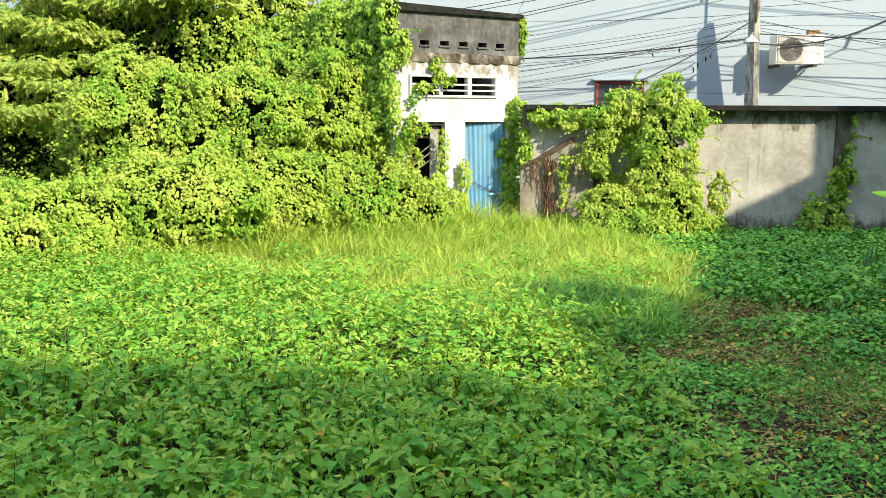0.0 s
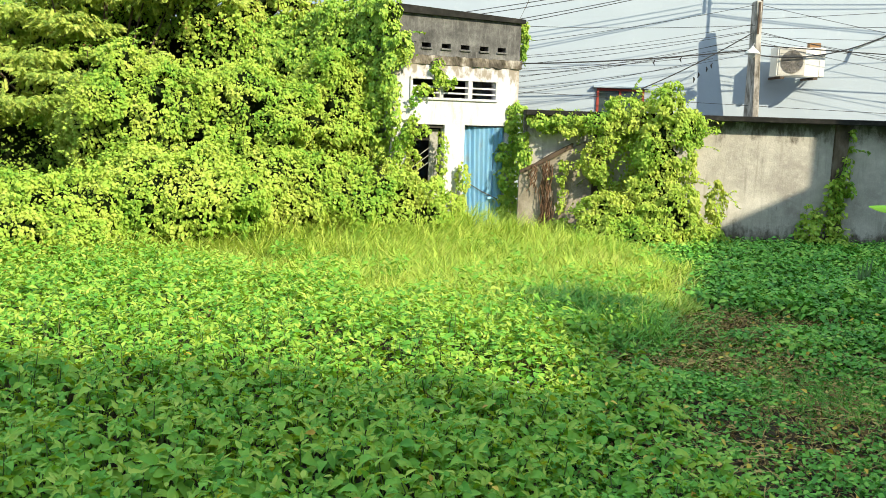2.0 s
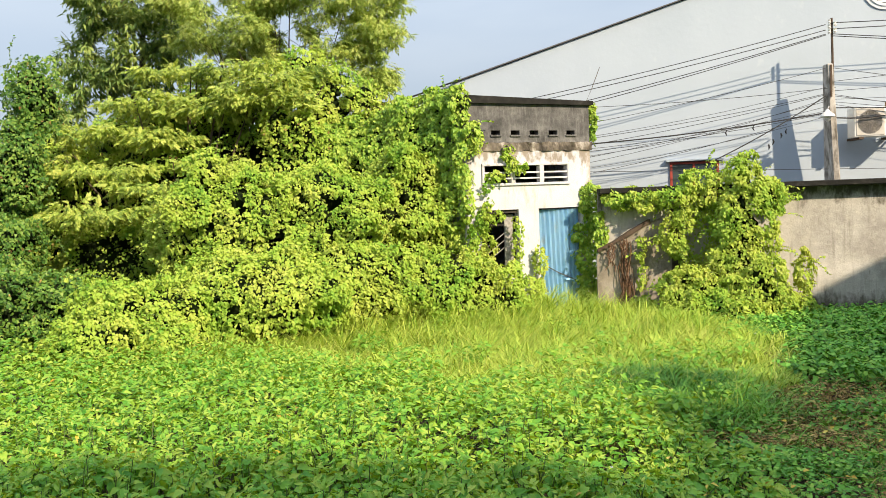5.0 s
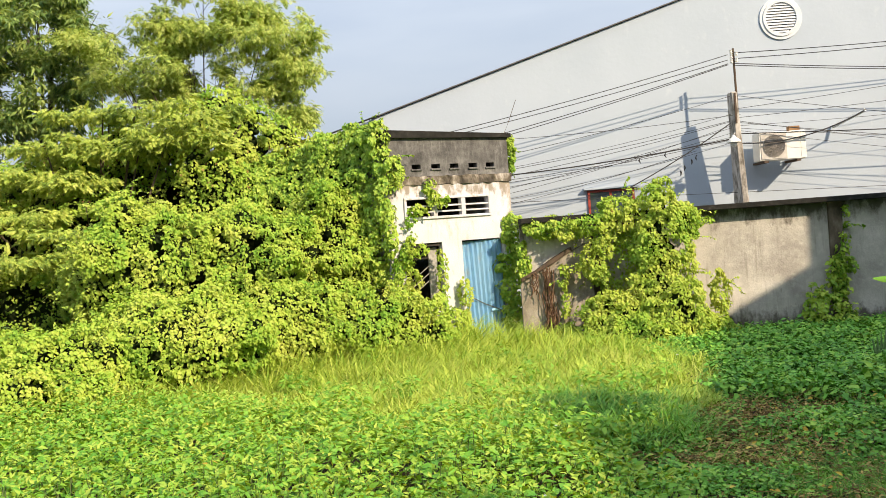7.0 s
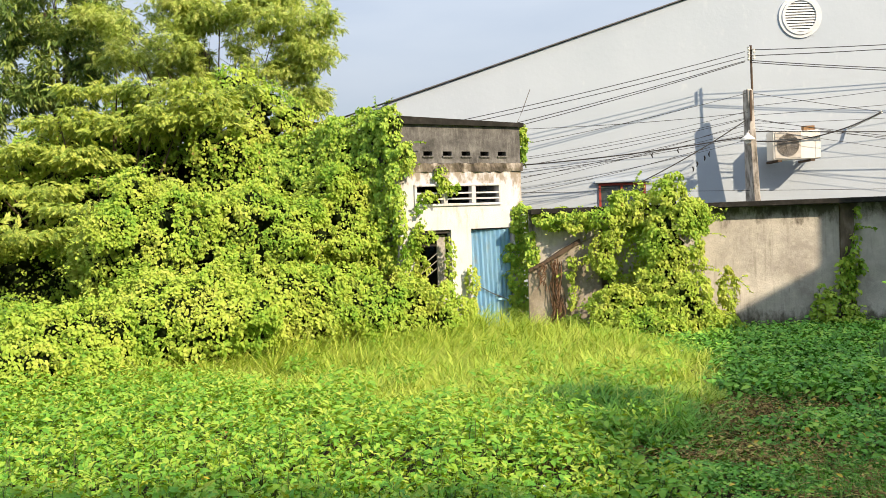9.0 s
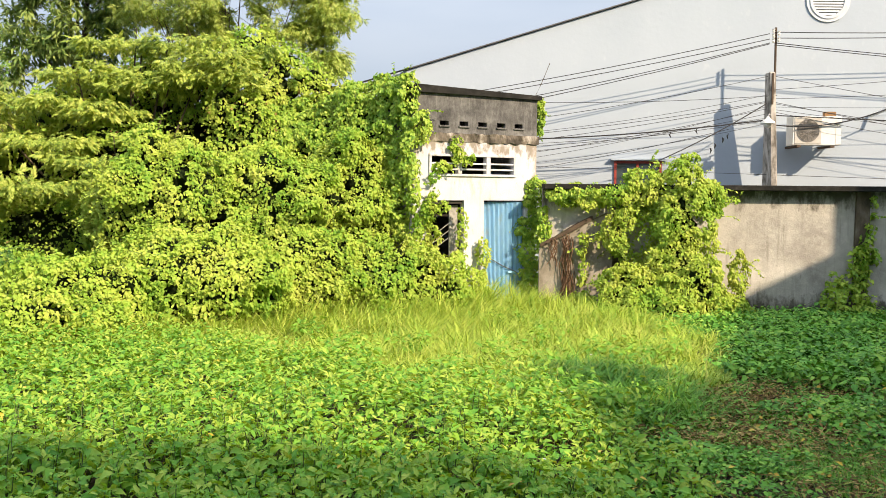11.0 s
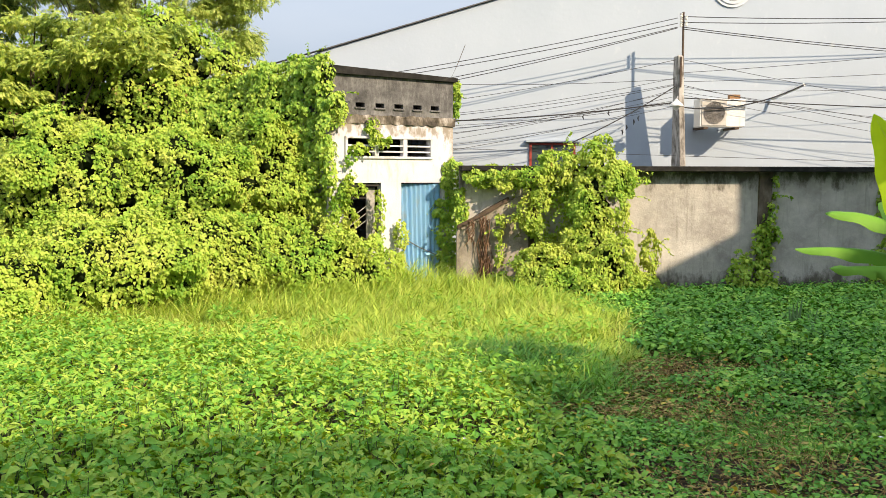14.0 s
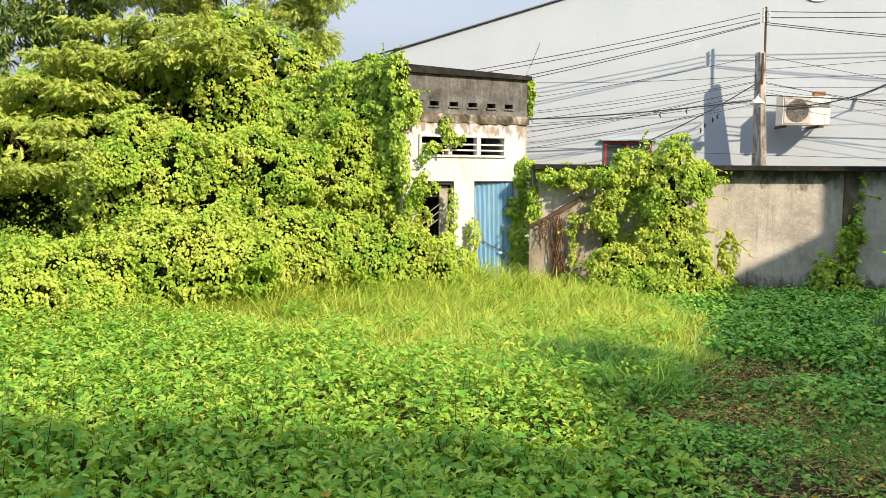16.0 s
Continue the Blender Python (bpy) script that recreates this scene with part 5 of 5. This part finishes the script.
# thin ground cover, dry leaves and stalks on the open side
pos, along, ups, size = [], [], [], []
dp, da, du, ds = [], [], [], []
sp, sa, su, ss = [], [], [], []
for _ in range(270000):
    y = 1.2 + 14.8 * rr.random() ** 0.75
    x = rr.uniform(0.2, 3.5 + 0.55 * y)
    if weed_share(x, y) and rr.random() < 0.93 or grass_share(x, y) or x > 12:
        continue
    if (y > 11.5 and rr.random() < 0.7) or rr.random() < 0.2:
        continue
    bare = pnoise(x, y, 0.75, 41) + 0.6 * pnoise(x, y, 2.4, 43) + 0.4 * pnoise(x, y, 6.0, 45)
    thick = np.interp(y, (2.5, 3.6, 6, 8.5, 10, 12), (0.1, 0.18, 0.28, 0.16, 0.4, 0.55)) + 0.14 * (x - 2.8) * (y > 7) - (0.35 * max(0.0, min(1.0, (x - 2.2) / 1.6)) if y < 6.5 else 0.0)
    a = rr.uniform(0, 6.28)
    c, s = math.cos(a), math.sin(a)
    patch = min(((x - 3.5) / 1.2) ** 2 + ((y - 9.3) / 0.6) ** 2, ((x - 2.6) / 1.2) ** 2 + ((y - 8.3) / 0.8) ** 2)
    lush = thick + bare - (0.32 if patch < 1 + 0.6 * pnoise(x, y, 2.0, 71) else 0.0)
    z0 = ground_height(x, y)
    if lush > rr.uniform(-0.6, 0.6):
        full = max(0, min(1, lush))
        h = 0.05 + 0.10 * full + 0.09 * rr.random() * (0.4 + 0.6 * full)
        pos.append((x, y, z0 + h * rr.uniform(0.3, 1)))
        along.append((c, s, rr.uniform(-0.7, 0.6)))
        ups.append((rr.gauss(0, 0.55), rr.gauss(-0.15, 0.55), 1))
        size.append(rr.uniform(0.028, 0.07) * (1.3 if y > 7 else 1.0))
    elif rr.random() < (0.75 if patch < 1.4 else 0.25):
        dp.append((x, y, z0 + rr.uniform(0.01, 0.10)))
        da.append((c, s, rr.uniform(-0.4, 0.5)))
        du.append((rr.uniform(-0.6, 0.6), rr.uniform(-0.6, 0.6), 1))
        ds.append(rr.uniform(0.025, 0.07))
    elif rr.random() < (0.4 if y < 4.2 else 0.2):
        sp.append((x, y, z0 + rr.uniform(0.01, 0.08)))
        sa.append((c, s, rr.uniform(-0.05, 0.5)))
        su.append((rr.uniform(-0.6, 0.6), rr.uniform(-0.6, 0.6), 1))
        ss.append(rr.uniform(0.12, 0.4))
yellow = Leaves()
for _ in range(420):
    y = rr.uniform(2.5, 11)
    x = rr.uniform(1.0, 3.0 + 0.5 * y)
    if not grass_share(x, y):
        a = rr.uniform(0, 6.28)
        yellow.add((x, y, ground_height(x, y) + rr.uniform(0.06, 0.2)), (math.cos(a), math.sin(a), rr.gauss(0, 0.4)), (rr.gauss(0, 0.4), rr.gauss(-0.3, 0.4), 1), rr.uniform(0.03, 0.065))
for _ in range(6000):
    cx, cy, w, d = rr.choice(((3.4, 9.3, 0.8, 0.5), (2.6, 9.0, 0.7, 0.5), (3.1, 8.1, 1.1, 0.5), (2.4, 7.8, 0.9, 0.6), (3.1, 5.5, 1.4, 1.2)))
    x, y, a = rr.gauss(cx, w * 0.85), rr.gauss(cy, d * 0.85), rr.uniform(0, 6.28)
    place = (x, y, ground_height(x, y) + rr.uniform(0.01, 0.1))
    if rr.random() < 0.55:
        dp.append(place)
        da.append((math.cos(a), math.sin(a), rr.uniform(-0.5, 0.6)))
        du.append((rr.uniform(-0.7, 0.7), rr.uniform(-0.7, 0.7), 1))
        ds.append(rr.uniform(0.03, 0.085))
    else:
        sp.append(place)
        sa.append((math.cos(a), math.sin(a), rr.uniform(0.0, 0.9)))
        su.append((rr.uniform(-0.6, 0.6), rr.uniform(-0.6, 0.6), 1))
        ss.append(rr.uniform(0.08, 0.3))
fine = Leaves()
for _ in range(1300):
    x, y = rr.gauss(3.4, 0.6), rr.gauss(7.1, 0.4)
    for _ in range(4):
        a, tilt = rr.uniform(0, 6.28), abs(rr.gauss(0.5, 0.3))
        fine.add((x, y, ground_height(x, y)), (math.cos(a) * tilt, math.sin(a) * tilt, 1), (-math.cos(a), -math.sin(a), tilt), rr.uniform(0.08, 0.19))
cover = empty("ground_cover", pose(0, 0, 0), "low green creeping weeds over brown soil", "weeds", kind="stuff")
leaf_mesh("leaves", lance(0.62, 0.15), np.array(pos), np.array(along), np.array(ups), np.array(size), M_COVER, cover)
petals = Leaves()
for x, y in ((1.1, 8.6), (3.4, 12.4), (2.3, 3.7), (2.9, 4.2), (1.6, 3.4), (3.9, 6.2), (0.7, 6.4), (1.7, 10.6)):
    for k in range(5):
        petals.add((x, y, 0.26), (math.cos(k * 1.26), math.sin(k * 1.26), 0.3), (0, 0, 1), 0.022)
petals.mesh("petals", oval(0.8), M_PETAL, cover)
yellow.mesh("yellow_leaves", oval(0.7), M_YELLOW, cover)
fine.mesh("grass_tuft", blade(1.0, 0.9), M_COVER, cover, np.full(len(fine.s), 0.006))
litter = empty("leaf_litter", pose(0, 0, 0), "brown dry leaves and stalks on the soil", "litter", kind="stuff")
leaf_mesh("dry_leaves", lance(0.4, 0.3), np.array(dp), np.array(da), np.array(du), np.array(ds), M_DRY, litter)
leaf_mesh("dry_stalks", blade(1.0, 0.5), np.array(sp), np.array(sa), np.array(su), np.array(ss), M_DRY, litter, RNG.uniform(0.004, 0.008, len(ss)))


# banana plant
def banana_leaf(hub, out, tip, wide, torn, roll=0.0, fold=0.3, bare=0.22):
    """A leaf blade bent from the crown over a high point to its tip, turned about its rib by roll degrees, its halves hanging by fold."""
    hub, out, tip = Vector(hub), Vector(out), Vector(tip)
    bm = bmesh.new()
    rows_ = []
    n = 26
    for i in range(n + 1):
        t = i / n
        p = hub * (1 - t) ** 2 + out * 2 * t * (1 - t) + tip * t * t
        d = ((out - hub) * (1 - t) + (tip - out) * t).normalized()
        s = d.cross(Vector((0, 0, 1)))
        s = s.normalized() if s.length > 1e-3 else Vector((1, 0, 0))
        u = s.cross(d)
        c, q = math.cos(radians(roll)), math.sin(radians(roll))
        s, u = s * c + u * q, u * c - s * q
        b = max(0.0, (t - bare) / (1 - bare))
        w = wide * (math.sin(math.pi * min(1.0, b ** 0.7)) ** 0.72 if b > 0 else 0) + 0.012
        ruf = 0.012 * math.sin(i * 1.1) + torn * 0.03 * noise.noise(Vector((i * 0.35, torn * 9, 0)))
        notch = 0.45 if torn > 0.5 and i in (13, 18) else 1.0
        rows_.append([bm.verts.new(p - s * w * notch - u * (w * fold + ruf)), bm.verts.new(p - s * w * 0.55 - u * w * fold * 0.3), bm.verts.new(p), bm.verts.new(p + s * w * 0.55 - u * w * fold * 0.3), bm.verts.new(p + s * w - u * (w * fold - ruf))])
    for a, b in zip(rows_, rows_[1:]):
        for k in range(4):
            bm.faces.new((a[k], a[k + 1], b[k + 1], b[k]))
    for f in bm.faces:
        f.smooth = True
    return bm


banana = empty("banana_plant", pose(5.05, 7.3, 0), "banana plant with broad arching green leaves", "plant")
bm = bmesh.new()
tube(bm, [(0.16, 0, 0), (0.12, 0, 0.5), (0.04, 0, 1.0), (-0.02, 0, 1.35)], [0.10, 0.09, 0.065, 0.045], 12)
part("pseudostem", bm, M_SHEATH, banana, "stem in dry brown sheaths")
HUB = (-0.01, 0, 1.34)
# the two leaves above 3.5 m are added out of view to shade the grass
for out, tip, wide, roll, torn, fold in (
        ((-0.16, 0.02, 2.05), (-0.67, 0, 2.80), 0.26, 76, 0.1, 0.3), ((-0.30, -0.1, 1.98), (-1.13, -0.1, 1.94), 0.12, 34, 0.2, 0.6),
        ((-0.30, 0.05, 1.66), (-1.34, 0.0, 1.62), 0.10, 30, 0.3, 0.75), ((-0.30, -0.15, 1.50), (-1.12, -0.2, 1.47), 0.105, 26, 0.9, 0.7),
        ((0.12, 0.1, 2.25), (0.16, 0.2, 3.05), 0.25, 60, 0.2, 0.3), ((-0.35, -0.7, 2.7), (-0.60, -1.05, 3.6), 0.36, 70, 0.3, 0.2),
        ((-0.1, -0.35, 2.7), (-0.15, -0.5, 3.6), 0.36, 70, 0.3, 0.2), ((0.6, 0.1, 2.2), (1.2, 0.1, 2.3), 0.2, 0, 0.3, 0.3),
        ((0.1, 0.7, 2.1), (0.2, 1.2, 2.0), 0.18, 0, 0.4, 0.3), ((0.5, -0.5, 1.9), (0.9, -0.8, 1.6), 0.17, 0, 0.5, 0.3)):
    # the upright front leaf wears the lit copy, all others the plain green
    leaf = part("leaf", banana_leaf(HUB, out, tip, wide, torn, roll, fold, 0.5 if tip[2] > 3.5 else 0.22), M_SUNLITLEAF if roll == 76 else M_BANANA, banana)
    bm = bmesh.new()
    a, b, c = Vector(HUB), Vector(out), Vector(tip)
    tube(bm, [a * (1 - t) ** 2 + b * 2 * t * (1 - t) + c * t * t + Vector((0, 0, -0.006)) for t in (0, 0.2, 0.4, 0.6, 0.8, 0.97)], [0.020, 0.013, 0.007, 0.004, 0.003, 0.001], 6)
    part("midrib", bm, M_RIB, leaf, "pale green midrib")
for k in range(5):
    a = 1.2 * k
    bm = banana_leaf((0.09, 0, 0.75 + 0.06 * k), (0.09 + 0.2 * math.cos(a), 0.2 * math.sin(a), 0.75), (0.12 + 0.20 * math.cos(a), 0.20 * math.sin(a), 0.15 + 0.1 * k), 0.045, 1.0, 30 * k)
    part("dead_leaf", bm, M_SHEATH, banana, "withered brown leaf")

# stiff upright succulents by the wall
for k, (x, y, h) in enumerate(((5.85, 11.4, 0.55), (6.05, 11.35, 0.4))):
    bm = bmesh.new()
    for j in range(4):
        dx = 0.05 * (j - 1.5)
        tube(bm, [(dx * 0.4, 0.02 * j, 0), (dx, 0.02 * j, h * 0.5), (dx * 1.5, 0.02 * j, h * (0.8 + 0.07 * j))], [0.02, 0.026, 0.003], 5)
    ob = part("snake_plant", bm, M_PALE)
    ob.matrix_world = pose(x, y, 0)
    tagged(ob, "stiff grey-green upright succulent among the weeds", "plant", "succulents")

# dead hanging roots on the low wall
bm = bmesh.new()
for x0, top_, low, wide, n in ((1.8, 1.42, 0.85, 0.04, 9), (2.05, 1.5, 0.1, 0.04, 18), (2.12, 0.8, 0.05, 0.06, 10)):
    for _ in range(n):
        x, z, y = x0 + rr.gauss(0, wide), top_ - rr.uniform(0, 0.12), 15.8 + rr.uniform(-0.08, 0.02)
        end = low + rr.uniform(0, 0.35)
        pts = [(x + rr.gauss(0, 0.035), y + rr.gauss(0, 0.02), z + (end - z) * i / 5) for i in range(6)]
        tube(bm, pts, rr.uniform(0.005, 0.011), 4)
tagged(part("dead_vine", bm, M_ROOT), "dry brown vine stems hanging on the low wall", "dead plant", kind="stuff")
